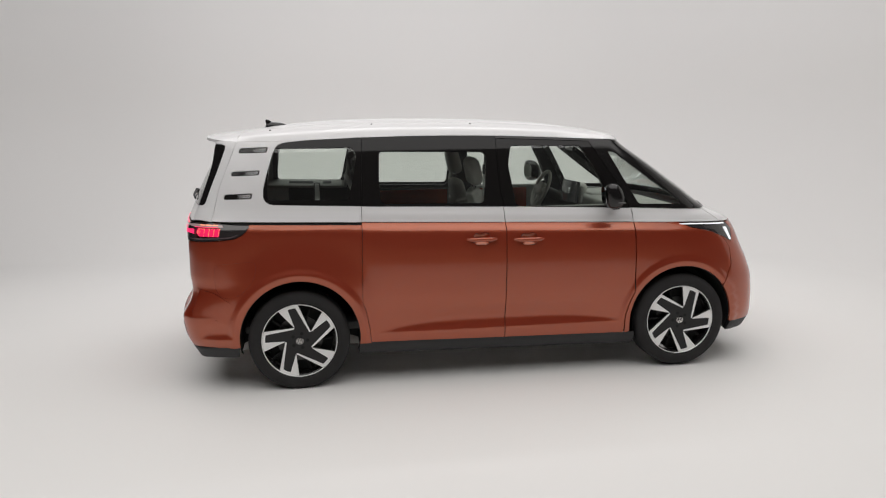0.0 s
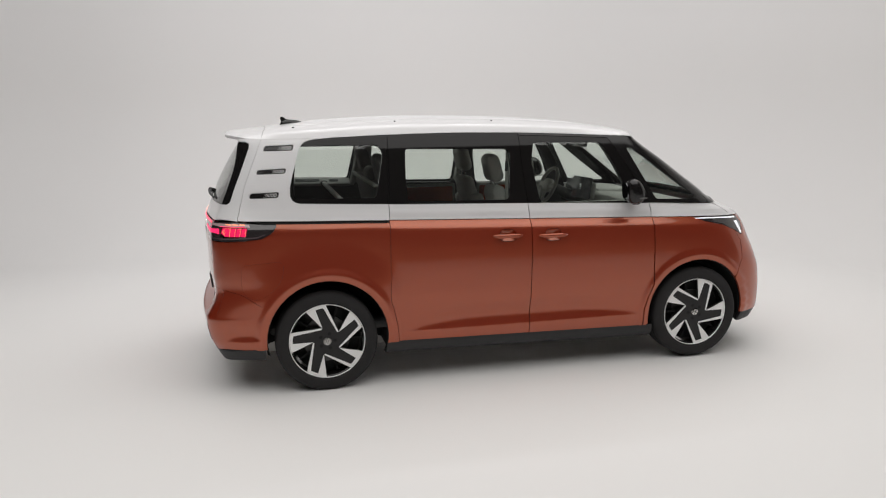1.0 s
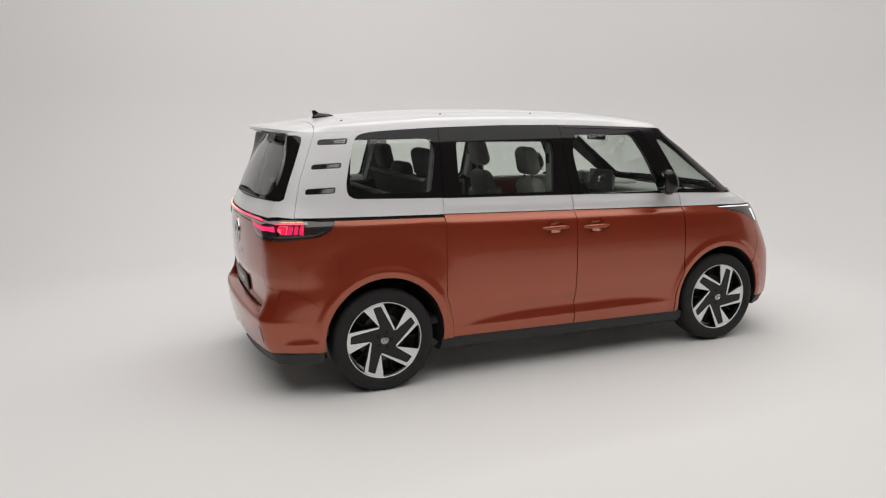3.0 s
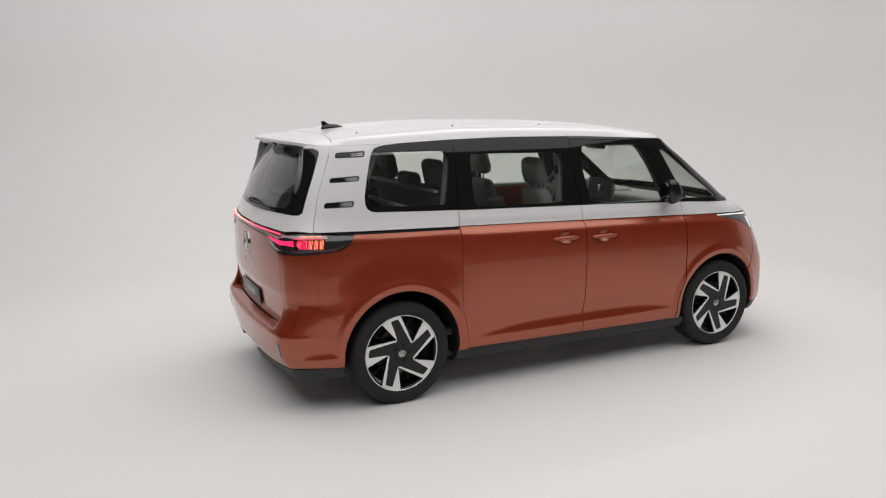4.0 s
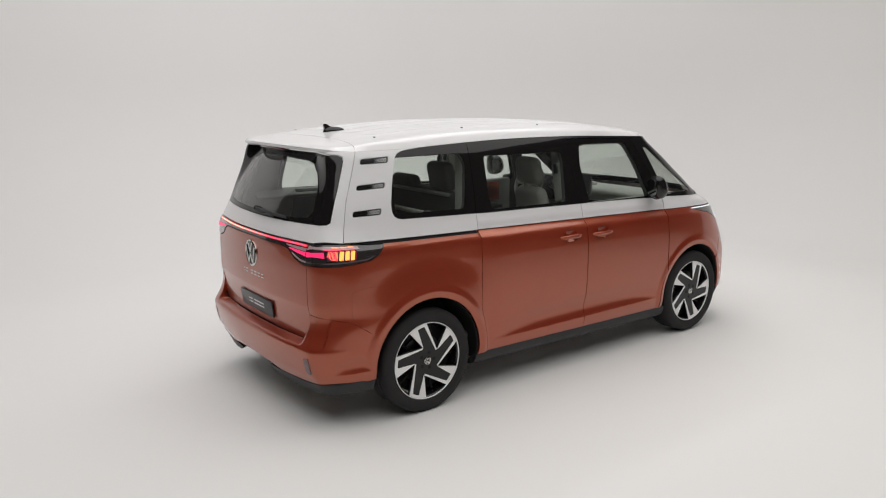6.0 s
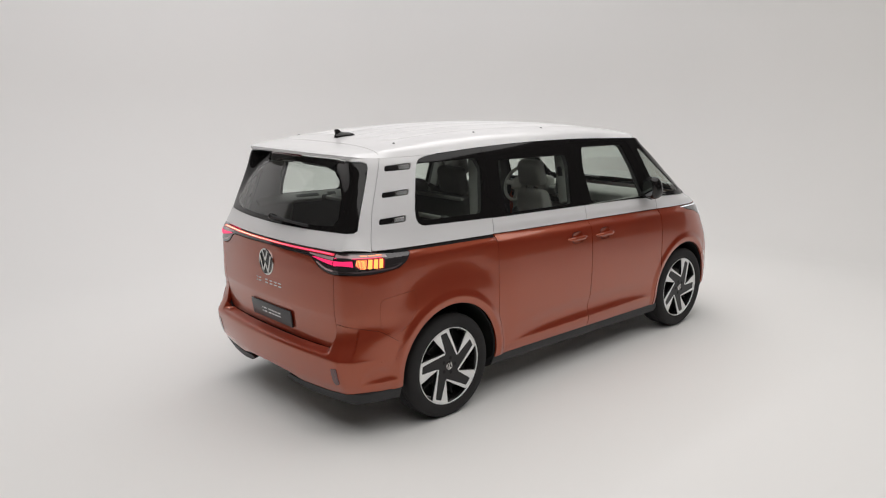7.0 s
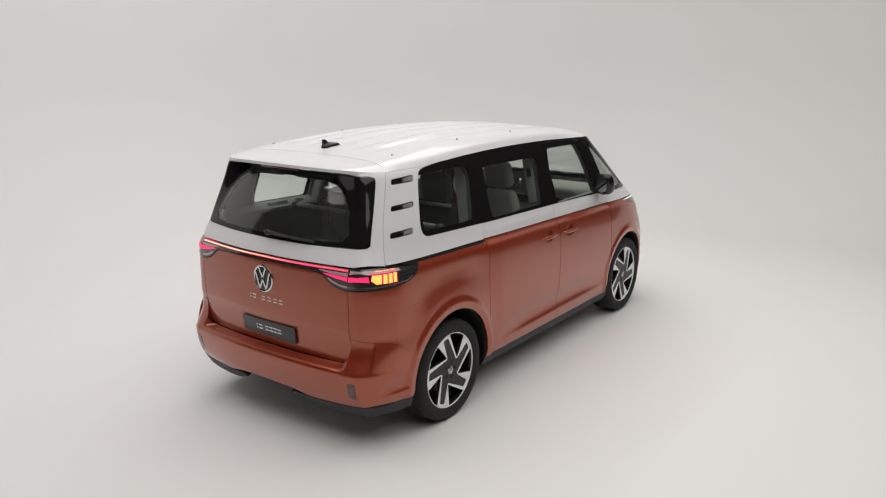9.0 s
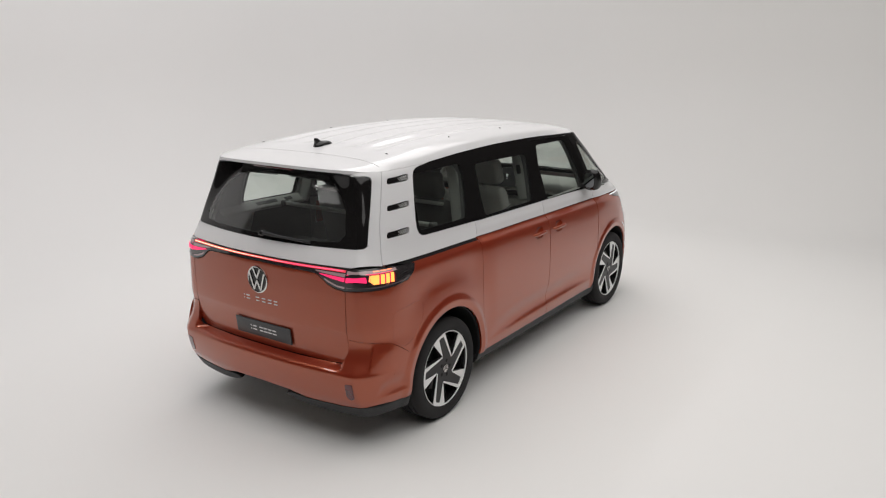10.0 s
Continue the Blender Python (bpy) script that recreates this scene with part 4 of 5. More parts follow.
for mirrored in (False, True):
    inner = [by_y(y, z) for y, z in dense([(-0.718, 1.204), (-0.64, 1.208), (-0.56, 1.214), (-0.50, 1.222), (-0.50, 1.230), (-0.718, 1.226)], 0.015)]
    panel("lamp_inner_lens", inner, LAMP_SMOKE, lamp_bar, lift=0.006, gap=0.001, cell=0.02, depth=0.003, label="smoky upper lens on the tailgate", mirror=mirrored)
    glow = [by_y(y, z) for y, z in dense([(-0.718, 1.176), (-0.64, 1.187), (-0.53, 1.209), (-0.56, 1.2115), (-0.64, 1.206), (-0.718, 1.202)], 0.015)]
    panel("lamp_inner_glow", glow, GLOW_PINK, lamp_bar, lift=0.0085, gap=0.0, cell=0.02, depth=0.002, label="lit pink stripe", mirror=mirrored)
    stripe = [by_y(-0.726, 1.172), by_y(-0.726, 1.203)] + [by_x(x, z) for x, z in dense([(-0.712, 1.207), (-0.712, 1.172)], 0.015, False)]
    panel("lamp_outer_glow", stripe, GLOW_PINK, lamp_bar, lift=0.0085, gap=0.0, cell=0.02, depth=0.002, label="lit pink stripe", mirror=mirrored)
    s = -1 if mirrored else 1
    # saw-toothed prisms: the lit amber faces look back along the van, the faces that look out and forward are red
    for name, label, start, pitch, count, deep, slant in (("lamp_amber_block", "lit amber block of fine prisms", -0.704, 0.0068, 8, 3.4, 0.50),
                                                          *[("lamp_amber_bar", "lit amber bar of fine prisms", x, 0.0085, 3, 3.4, 0.24) for x in (-0.640, -0.605, -0.570)]):
        back, front = [], []
        for k in range(count):
            for z, lean in ((1.155 + (0.007 * max(0, 3 - k) if count > 3 else 0.0), 0.0), (1.211, 0.012)):
                a, b = (skin(*by_x(start + lean + pitch * i, z)) for i in (k, k + 1))
                c = b + Vector((slant, 1.0, 0.0)) * deep * pitch
                front += [(v.x, s * v.y, v.z) for v in (a, c)]
                back += [(v.x, s * v.y, v.z) for v in (c, b)]
        front += [(x + 0.0012, y, z) for x, y, z in back[-4:]]     # the dark front end of the row
        quads = [(4 * k, 4 * k + 1, 4 * k + 3, 4 * k + 2) for k in range(count + 1)]
        lit = raw(name, back, quads[:-1], GLOW_AMBER, lamp_bar, label, smooth=False)
        raw("red_facet", front, quads, GLOW_RED, lit, "red faces of the prisms", smooth=False)
    foot = [by_y(y, z) for y, z in dense([(-0.718, 1.132), (-0.66, 1.139), (-0.605, 1.158), (-0.57, 1.178), (-0.575, 1.184), (-0.61, 1.168), (-0.66, 1.150), (-0.718, 1.144)], 0.015)]
    panel("lamp_foot_lens", foot, LAMP_SMOKE, lamp_bar, lift=0.006, gap=0.0, cell=0.02, depth=0.003, label="smoky lower lens strip", mirror=mirrored)
    heel = [by_y(-0.727, 1.132), by_y(-0.727, 1.144)] + [by_x(x, z) for x, z in dense([(-0.70, 1.143), (-0.46, 1.154), (-0.40, 1.172), (-0.41, 1.163), (-0.46, 1.145), (-0.70, 1.133)], 0.015, False)]
    panel("lamp_foot_lens", heel, LAMP_DIM, lamp_bar, lift=0.006, gap=0.0, cell=0.02, depth=0.003, label="smoky lower lens strip", mirror=mirrored)
    top = [by_y(-0.727, 1.219), by_y(-0.727, 1.243)] + [by_x(x, z) for x, z in dense([(-0.70, 1.242), (-0.51, 1.236), (-0.505, 1.219), (-0.70, 1.219)], 0.015, False)]
    panel("lamp_top_lens", top, LAMP_SMOKE, lamp_bar, lift=0.006, gap=0.0, cell=0.02, depth=0.003, label="smoky upper lens strip", mirror=mirrored)
    for x0 in (-0.665, -0.62, -0.575):
        dash = [by_x(x, z) for x, z in dense([(x0, 1.232), (x0 + 0.036, 1.231), (x0 + 0.036, 1.2365), (x0, 1.2385)], 0.015)]
        panel("lamp_top_dash", dash, GLOW_ORANGE, lamp_bar, lift=0.0085, gap=0.0, cell=0.02, depth=0.002, label="small lit orange dash", mirror=mirrored)
    line = [by_y(-0.727, 1.217), by_y(-0.727, 1.221)] + [by_x(x, z) for x, z in dense([(-0.70, 1.2225), (-0.54, 1.2215), (-0.54, 1.2185), (-0.70, 1.2185)], 0.015, False)]
    panel("lamp_top_line", line, GLOW_PINK, lamp_bar, lift=0.0085, gap=0.0, cell=0.02, depth=0.002, label="thin lit pink line", mirror=mirrored)
    for z in (1.165, 1.193):
        fin = [by_x(x, z + d) for x, d in dense([(-0.475, 0.0), (-0.40, 0.004), (-0.40, 0.007), (-0.475, 0.003)], 0.015)]
        panel("lamp_fin", fin, BLACK, lamp_bar, lift=0.006, gap=0.0, cell=0.02, depth=0.003, label="dark fin in the lamp tip", mirror=mirrored)

# ---------------------------------------------------------------- roof
roof_top = curve([(-0.80, 1.872), (-0.62, 1.884), (-0.4, 1.899), (-0.16, 1.923), (0.3, 1.956), (0.7, 1.967), (1.3, 1.961), (1.9, 1.932), (2.3, 1.887), (2.55, 1.85), (2.75, 1.82)])


def roof_rear(x):
    """Length and squareness of the roof's rear end: the spoiler reaches past the glass."""
    z, k = roof_edge(x), 1 - step(-0.52, -0.28, x)
    return XA - rear_x(z) + 0.034 * k, rear_square(z) - 0.5 * k


def roof_share(x, y):
    """0 on the spine, 1 at the roof's edge."""
    z = roof_edge(x)
    w = abs(y) / width(x, z)
    if x < XA:
        a, n = roof_rear(x)
        return (((XA - x) / a) ** n + w ** n) ** (1 / n)
    if x > XB:
        return (((x - XB) / (front_x(z) + bow(z) - XB)) ** 2.5 + w ** 2.5) ** (1 / 2.5)
    return w


def roof(x, y):
    v = min(1.0, roof_share(x, y))
    z = roof_edge(x) + (roof_top(x) - roof_edge(x)) * (1 - v ** 2.5) ** (1 / 2.5)
    rib = step(-0.22, 0.02, x) * (1 - step(1.95, 2.35, x)) * (1 - step(0.47, 0.56, abs(y)))
    z -= 0.017 * rib * (0.5 + 0.5 * math.cos(2 * math.pi * y / 0.212))
    return Vector((x, y, z))


def roof_normal(x, y):
    e = 0.003
    v = roof_share(x, y)
    if v > 0.985:     # the edge turns down on to the flank
        k = 0.975 / v
        x, y = 0.9 + (x - 0.9) * (k if x < XA or x > XB else 1), y * k
    a, b = roof(x + e, y) - roof(x - e, y), roof(x, y + e) - roof(x, y - e)
    n = a.cross(b).normalized()
    if v > 0.93 and abs(y) > 0.5 and -0.40 < x < 2.2:
        side = skin_normal(*by_x(x, roof_edge(x) - 0.006))
        k = step(0.93, 1.0, v) * step(-0.40, -0.25, x) * (1 - step(1.9, 2.2, x))
        n = (n * (1 - k) + Vector((side.x, math.copysign(side.y, y), side.z)) * k).normalized()
    return n


def roof_at(m, v):
    """Plan place at a share v of the way from spine to edge, on the right side."""
    x, z = XA - m, 1.81
    for _ in range(12):
        z = roof_edge(x)
        if m >= 0:
            a, n = roof_rear(x)
            cx, cy = (m, 1.0) if m <= 1 else (1.0, 2 - m)
            k = (cx ** n + cy ** n) ** (-1 / n)
            x = XA - a * cx * k * v
        elif m >= -2:
            cy = k = 1.0
        else:
            a, n, q = front_x(z) + bow(z) - XB, 2.5, -2 - m
            cx, cy = (q, 1.0) if q <= 1 else (1.0, 2 - q)
            k = (cx ** n + cy ** n) ** (-1 / n)
            x = XB + a * cx * k * v
    return (x, -cy * k * width(x, z) * v)


span = lambda a, b, n: [a + (b - a) * k / n for k in range(n + 1)]
m_seam = by_x(-0.392, 1.812)[0]
rings = [(x, s * y) for v in (0.80, 0.86, 0.91, 0.945, 0.965, 0.98, 0.990, 0.9965) for m in span(2, -4, 220) for x, y in (roof_at(m, v),) for s in (1, -1)]
ribs = [(x, 0.106 * k / 8) for x in span(-0.27, 2.36, 66) for k in range(-43, 44)]
front_edge = [roof_at(m, 1.0) for m in span(m_seam, -4, 260)]
cross = [(-0.392 + 0.035 * (1 - (y / 0.70) ** 2), y) for y in span(-0.69, 0.69, 40)]
roof_line = front_edge + [(x, -y) for x, y in front_edge[::-1]][1:] + [(x + 0.005, y) for x, y in cross[::-1]]
roof_panel = panel("roof", roof_line, WHITE, van, label="white roof with pressed lengthwise ribs", surface=roof, slope=roof_normal, cell=0.6, gap=0.0, near=0.012, extra=[(x, y) for x, y in rings if abs(y) > 0.585 or x > 2.4] + ribs)
rear_edge = [roof_at(m, 1.0) for m in span(2, m_seam, 40)]
spoil_line = [(x, -y) for x, y in rear_edge[::-1]][:-1] + rear_edge + cross
panel("roof_spoiler", spoil_line, WHITE, tailgate, label="white spoiler over the rear window", surface=roof, slope=roof_normal, cell=0.04, gap=0.0, extra=rings, depth=0.02)
panel("roof_lining", [(0.9 + (x - 0.9) * 0.96, y * 0.95) for x, y in roof_line], TRIM, van, label="pale grey headliner", surface=roof, slope=roof_normal, cell=0.12, lift=-0.055, fold=False)
panel("spoiler_underside", [(0.0 + (x - 0.0) * 0.985, y * 0.985) for x, y in spoil_line], GLOSS, tailgate, label="black underside of the spoiler", surface=lambda x, y: Vector((x, y, 1.822 + 0.012 * (1 - abs(y) / 0.7))), slope=lambda x, y: Vector((0, 0, -1)), cell=0.06, gap=0.004, fold=False)
for x in (-0.164, 0.590, 1.351):
    for y in (-0.588, 0.588):
        bm = lathe([(0.0, 0.006), (0.006, 0.005), (0.0085, 0.002), (0.009, -0.01)], 16, Matrix.Translation(roof(x, y)))
        part("roof_mount_cap", bm, BLACK, roof_panel, "small black cap over a roof rack mount")
# shark fin: a long low foot and a thin swept blade
bm = bmesh.new()
rows = []
for k in range(21):
    u = k / 20
    x = -0.236 + 0.180 * u
    base, full = roof(x, 0).z - 0.006, max(0.0, 1 - abs(2 * u - 1) ** 3.2) ** 0.5
    w, hgt = 0.040 * full * (1 - 0.40 * u) + 0.001, 0.006 + 0.041 * full * (1 - 0.50 * u)
    rows.append([bm.verts.new((x, w * math.cos(a), base + hgt * math.sin(a) ** 0.7)) for a in [math.pi * i / 12 for i in range(13)]])
for a, b in zip(rows, rows[1:]):
    for k in range(12):
        bm.faces.new((a[k], a[k + 1], b[k + 1], b[k]))
bm.faces.new(rows[0])
bm.faces.new(rows[-1][::-1])
antenna = part("antenna_fin", bm, GLOSS, roof_panel, "black shark fin antenna")
blade = [(-0.226, 0.0), (-0.226, 0.028), (-0.232, 0.046), (-0.230, 0.057), (-0.220, 0.061), (-0.205, 0.057), (-0.188, 0.044), (-0.168, 0.034), (-0.140, 0.026), (-0.100, 0.010), (-0.098, 0.0)]
bm = slab(blade, 0.026, Matrix.Translation((0, 0.013, roof(-0.22, 0).z)) @ pose(0, 0, 0, 90, 0, 0), 0.0)
for v in bm.verts:
    v.co.y *= 1 - 9.0 * max(0.0, v.co.z - roof(-0.22, 0).z - 0.01)
bmesh.ops.bevel(bm, geom=bm.edges[:], offset=0.0015, segments=2, affect="EDGES")
part("antenna_blade", bm, GLOSS, antenna)
part("high_brake_lamp", rounded_box(0.022, 0.36, 0.016, Matrix.Translation((roof_at(2, 1.0)[0] + 0.018, 0, 1.820)), 0.005, 2), REFLECTOR, tailgate, "dark red brake lamp under the spoiler")

# ---------------------------------------------------------------- front end
mirf = lambda line: [(-8 - m, z) for m, z in line][::-1]
right = [by_x(x, z) for x, z in dense([(3.33, 1.034), (3.40, 0.95), (3.41, 0.80), (3.345, 0.665)] + arc(1, 37, -6)[1:] + [(3.44, 0.335)], 0.03, False)]
bot = [(right[-1][0] + (-4 - right[-1][0]) * k / 30, 0.335) for k in range(1, 31)]
topr = [by_x(x, z) for x, z in dense([(3.43, 0.985), (3.45, 1.08), (3.41, 1.137)], 0.03, False)]
tops = [(-4 + (topr[-1][0] + 4) * k / 30, 1.137) for k in range(0, 31)]
line = right + bot + mirf(right + bot)[1:]
up = tops[:-1] + topr[::-1]
line = line + mirf(up)[:-1] + up
panel("front_bumper", line, RED, van, label="copper-orange nose and front bumper", cell=0.05)
mv = by_x(3.43, 0.30)[0]
panel("front_valance", dense([(mv, 0.255), (-8 - mv, 0.255), (-8 - mv, 0.337), (mv, 0.337)], 0.05), BLACK, van, label="black lower edge of the front bumper", lift=-0.004, depth=0.06, gap=0.0, cell=0.06)
low = [by_x(x, z) for x, z in dense([(3.41, 1.139), (3.34, 1.146), (3.30, 1.176), (3.215, 1.232), (3.17, 1.2515)], 0.02, False)]
mid = [(-4 + (low[0][0] + 4) * k / 30, 1.139) for k in range(0, 30)]
high = [(low[-1][0] + (-4 - low[-1][0]) * k / 30, 1.2515) for k in range(1, 31)]
half_nose = mid + low + high
panel("bonnet", half_nose + mirf(half_nose)[1:-1], WHITE, van, label="white bonnet below the windscreen", cell=0.05)
pil = [by_x(x, z) for x, z in dense([(3.143, 1.256), (3.036, 1.352), (2.787, 1.554), (2.60, 1.702), (2.50, 1.774), (2.435, 1.800)], 0.03, False)]
wb = [(-4 + (pil[0][0] + 4) * k / 20, 1.256) for k in range(0, 20)]
wt = [(pil[-1][0] + (-4 - pil[-1][0]) * k / 20, 1.797 + 0.002 * k / 20) for k in range(1, 21)]
screen_half = wb + pil + wt
pil_in = [(m - 0.075 * (1 - k / len(pil)) - 0.045, z + (0.055 if k == 0 else 0) - (0.03 if k == len(pil) - 1 else 0)) for k, (m, z) in enumerate(pil)]
pil_in = [p for p in pil_in if 1.312 < p[1] < 1.768]
clear_half = [(-4 + (pil_in[0][0] + 4) * k / 20, 1.312) for k in range(0, 20)] + pil_in + [(pil_in[-1][0] + (-4 - pil_in[-1][0]) * k / 20, 1.768) for k in range(1, 21)]
screen_clear = clear_half + mirf(clear_half)[1:-1]
screen = panel("windscreen", screen_clear, GLASS, van, label="large raked windscreen", cell=0.06, gap=0.0, fold=False)
panel("windscreen_border", screen_half + mirf(screen_half)[1:-1], FRIT, screen, holes=[screen_clear], label="black border of the windscreen", cell=0.04, gap=0.0015)
ma = by_x(3.12, 1.26)[0]
cowl = dense([(ma, 1.249), (-8 - ma, 1.249), (-8 - ma, 1.272), (ma, 1.272)], 0.06)
panel("windscreen_cowl", cowl, GLOSS, van, label="black cowl at the foot of the windscreen", cell=0.05, gap=0.0, lift=0.006)

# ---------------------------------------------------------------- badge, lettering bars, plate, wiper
def on_back(y, z, lift=0.0):
    m = by_y(y, z)
    return skin(*m) + skin_normal(*m) * lift


def tail_pose(y, z, lift=0.0):
    m = by_y(y, z)
    n = skin_normal(*m)
    t = Vector((0, 0, 1)).cross(n).normalized()
    return Matrix.Translation(skin(*m) + n * lift) @ Matrix((t, n.cross(t), n)).transposed().to_4x4()


m0 = tail_pose(0.0, 1.087, 0.0)
badge = part("badge", lathe([(0.0, 0.006), (0.084, 0.006), (0.084, -0.004)], 48, m0), GLOSS, tailgate, "round chrome-ringed badge")
part("badge_ring", lathe([(0.082, 0.004), (0.083, 0.008), (0.088, 0.010), (0.094, 0.007), (0.095, -0.004)], 64, m0), CHROME, badge)


def stroke(points, w, depth, m):
    """A flat bent bar along points."""
    pts = [Vector(p) for p in points]
    left, right = [], []
    for i, p in enumerate(pts):
        d = (pts[min(i + 1, len(pts) - 1)] - pts[max(i - 1, 0)]).normalized()
        k = 1.0
        if 0 < i < len(pts) - 1:
            k = 1 / max(0.35, abs(((pts[i + 1] - p).normalized()).dot(d)))
        nrm = Vector((-d.y, d.x))
        left.append(p + nrm * w * k / 2)
        right.append(p - nrm * w * k / 2)
    return slab([(q.x, q.y) for q in left + right[::-1]], depth, m)


for line in ([(-0.034, 0.078), (0.0, 0.010), (0.034, 0.078)], [(-0.070, 0.048), (-0.031, -0.072), (0.0, -0.006), (0.031, -0.072), (0.070, 0.048)]):
    for a, b in zip(line, line[1:]):
        part("badge_stroke", stroke([a, b], 0.0125, 0.006, m0 @ Matrix.Translation((0, 0, 0.006))), CHROME, badge, smooth=False)
for y, w in ((0.150, 0.009), (0.112, 0.034), (0.020, 0.034), (-0.038, 0.034), (-0.096, 0.034), (-0.150, 0.034)):
    bm = rounded_box(w, 0.008, 0.003, tail_pose(y, 0.944, 0.001) @ Matrix.Translation((0, 0.011, 0)), 0.001, 1)
    rounded_box(w, 0.008, 0.003, tail_pose(y, 0.944, 0.001) @ Matrix.Translation((0, -0.011, 0)), 0.001, 1, bm)
    part("lettering_bar", bm, SILVER, tailgate, "silver lettering shown as plain bars", smooth=False)
mp = tail_pose(0.0, 0.722, 0.0)
plate = part("number_plate", rounded_box(0.524, 0.118, 0.012, mp @ Matrix.Translation((0, 0, 0.008)), 0.004, 2), PLATE, tailgate, "dark grey plate with silver bars")
for k, (u, w) in enumerate(((-0.098, 0.010), (-0.062, 0.036), (0.0, 0.034), (0.042, 0.034), (0.084, 0.034), (0.126, 0.034))):
    for dy in (-0.0125, 0.0125):
        part("plate_bar", rounded_box(w, 0.010, 0.003, mp @ Matrix.Translation((u - 0.015, dy + 0.002, 0.0145)), 0.001, 1), SILVER, plate, smooth=False)
a, b = on_back(-0.02, 1.394, 0.030), on_back(-0.42, 1.384, 0.012)
wiper = part("rear_wiper", rounded_box(0.058, 0.042, 0.040, Matrix.Translation(on_back(-0.02, 1.394, 0.016)) @ pose(0, 0, 0, 0, 20, 0), 0.015, 3), GLOSS, tailgate, "black rear wiper resting on the glass")
part("wiper_arm", tube([a.lerp(b, k / 12) + Vector((-0.012 * math.sin(math.pi * k / 12), 0, 0)) for k in range(13)], [0.013 - 0.007 * k / 12 for k in range(13)], 8), BLACK, wiper)
part("wiper_blade", tube([on_back(-0.06 - 0.36 * k / 12, 1.389 - 0.011 * k / 12, 0.007) for k in range(13)], 0.006, 6), BLACK, wiper)

# ---------------------------------------------------------------- wheels
RIM = 0.273


def polar(a, r):
    return (r * math.cos(radians(a)), r * math.sin(radians(a)))


def build_wheel():
    wheel = part("wheel", lathe([(0.275, 0.100), (0.262, 0.090), (0.255, 0.02), (0.250, -0.10), (0.262, -0.11)], 72), GLOSS, van, "five-spoke black and silver alloy wheel with its tyre")
    tyre_profile = [(0.272, 0.098), (0.279, 0.107), (0.292, 0.115), (0.315, 0.1215), (0.335, 0.121), (0.350, 0.116), (0.362, 0.106), (0.369, 0.092), (0.3718, 0.074),
                    (0.3722, 0.052), (0.366, 0.049), (0.366, 0.041), (0.3725, 0.038), (0.3727, 0.006), (0.366, 0.004), (0.366, -0.004), (0.3727, -0.006), (0.3725, -0.038), (0.366, -0.041), (0.366, -0.049), (0.3722, -0.052),
                    (0.3718, -0.074), (0.369, -0.092), (0.362, -0.106), (0.335, -0.121), (0.315, -0.1215), (0.279, -0.107), (0.262, -0.10)]
    part("tyre", lathe(tyre_profile, 96), RUBBER, wheel, "black low-profile tyre")
    part("rim_ring", lathe([(0.2700, 0.098), (0.2700, 0.105), (0.2718, 0.107), (0.2750, 0.107), (0.2765, 0.104), (0.278, 0.098)], 96), ALLOY, wheel, "thin silver rim edge")
    outline, flat = [], RIM * 0.985
    for k in range(5):
        o = 72 * k
        outline += [polar(110 + o, RIM * 0.385), polar(126 + o, RIM * 0.45)][:1]
        outline += [polar(163 + o + 32 * i / 8, flat) for i in range(9)]
    part("spokes", slab(outline, 0.024, Matrix.Translation((0, 0, 0.074)), 0.004), SPOKE, wheel, "dark grey spoke face", angle=30)
    back = [polar(a, RIM * 0.9) for a in range(0, 360, 6)]
    part("wheel_back", slab(back, 0.004, Matrix.Translation((0, 0, 0.012))), WELL, wheel)
    for k in range(5):
        o = 72 * k
        ax, ay = polar(110 + o, RIM * 0.385)
        rx, ry = polar(163 + o, flat)
        d = Vector((rx - ax, ry - ay)).normalized()
        inn = Vector((-d.y, d.x)) * 0.0115
        if inn.dot(Vector(polar(180 + o, RIM * 0.65)) - Vector((ax + rx, ay + ry)) / 2) < 0:
            inn = -inn
        # from the corner of one opening along the thin edge, round the rim, back down the broad wedge
        pts = [(ax, ay)] + [polar(163 + o + 32 * i / 8, flat) for i in range(9)]
        pts += [polar(182 + o, RIM * 0.385), polar(180.5 + o, RIM * 0.415), polar(180.5 + o, RIM * 0.905)]
        pts += [polar(180.5 + o - 13.5 * i / 5, RIM * 0.915) for i in range(6)]
        q = Vector((ax, ay)) + inn + d * 0.004
        pts += [(q.x, q.y)]
        part("spoke_edge", slab(pts, 0.006, Matrix.Translation((0, 0, 0.0955)), 0.0015), ALLOY, wheel, "bright machined spoke edge", smooth=False)
        # dark inner spoke and drum seen through the opening
        bx, by = polar(143 + o, RIM * 0.70)
        part("inner_rib", rounded_box(0.11, 0.016, 0.02, Matrix.Translation((bx, by, 0.045)) @ pose(0, 0, 0, 0, 0, 143 + o), 0.006, 2), WELL, wheel)
        nx, ny = polar(74 + o, 0.056)
        part("wheel_bolt", lathe([(0.0, 0.0985), (0.011, 0.0985), (0.0128, 0.0982), (0.0132, 0.094)], 16, Matrix.Translation((nx, ny, 0.0005))), WELL, wheel)
    part("brake_disc", lathe([(0.07, 0.030), (0.17, 0.030), (0.17, 0.018), (0.07, 0.018)], 48), DISC, wheel)
    part("hub_cap", lathe([(0.0, 0.103), (0.024, 0.1025), (0.030, 0.100), (0.031, 0.09)], 32), GLOSS, wheel)
    part("hub_cap_ring", lathe([(0.0225, 0.1025), (0.024, 0.1045), (0.027, 0.1035), (0.028, 0.10)], 32), CHROME, wheel)
    bm = bmesh.new()
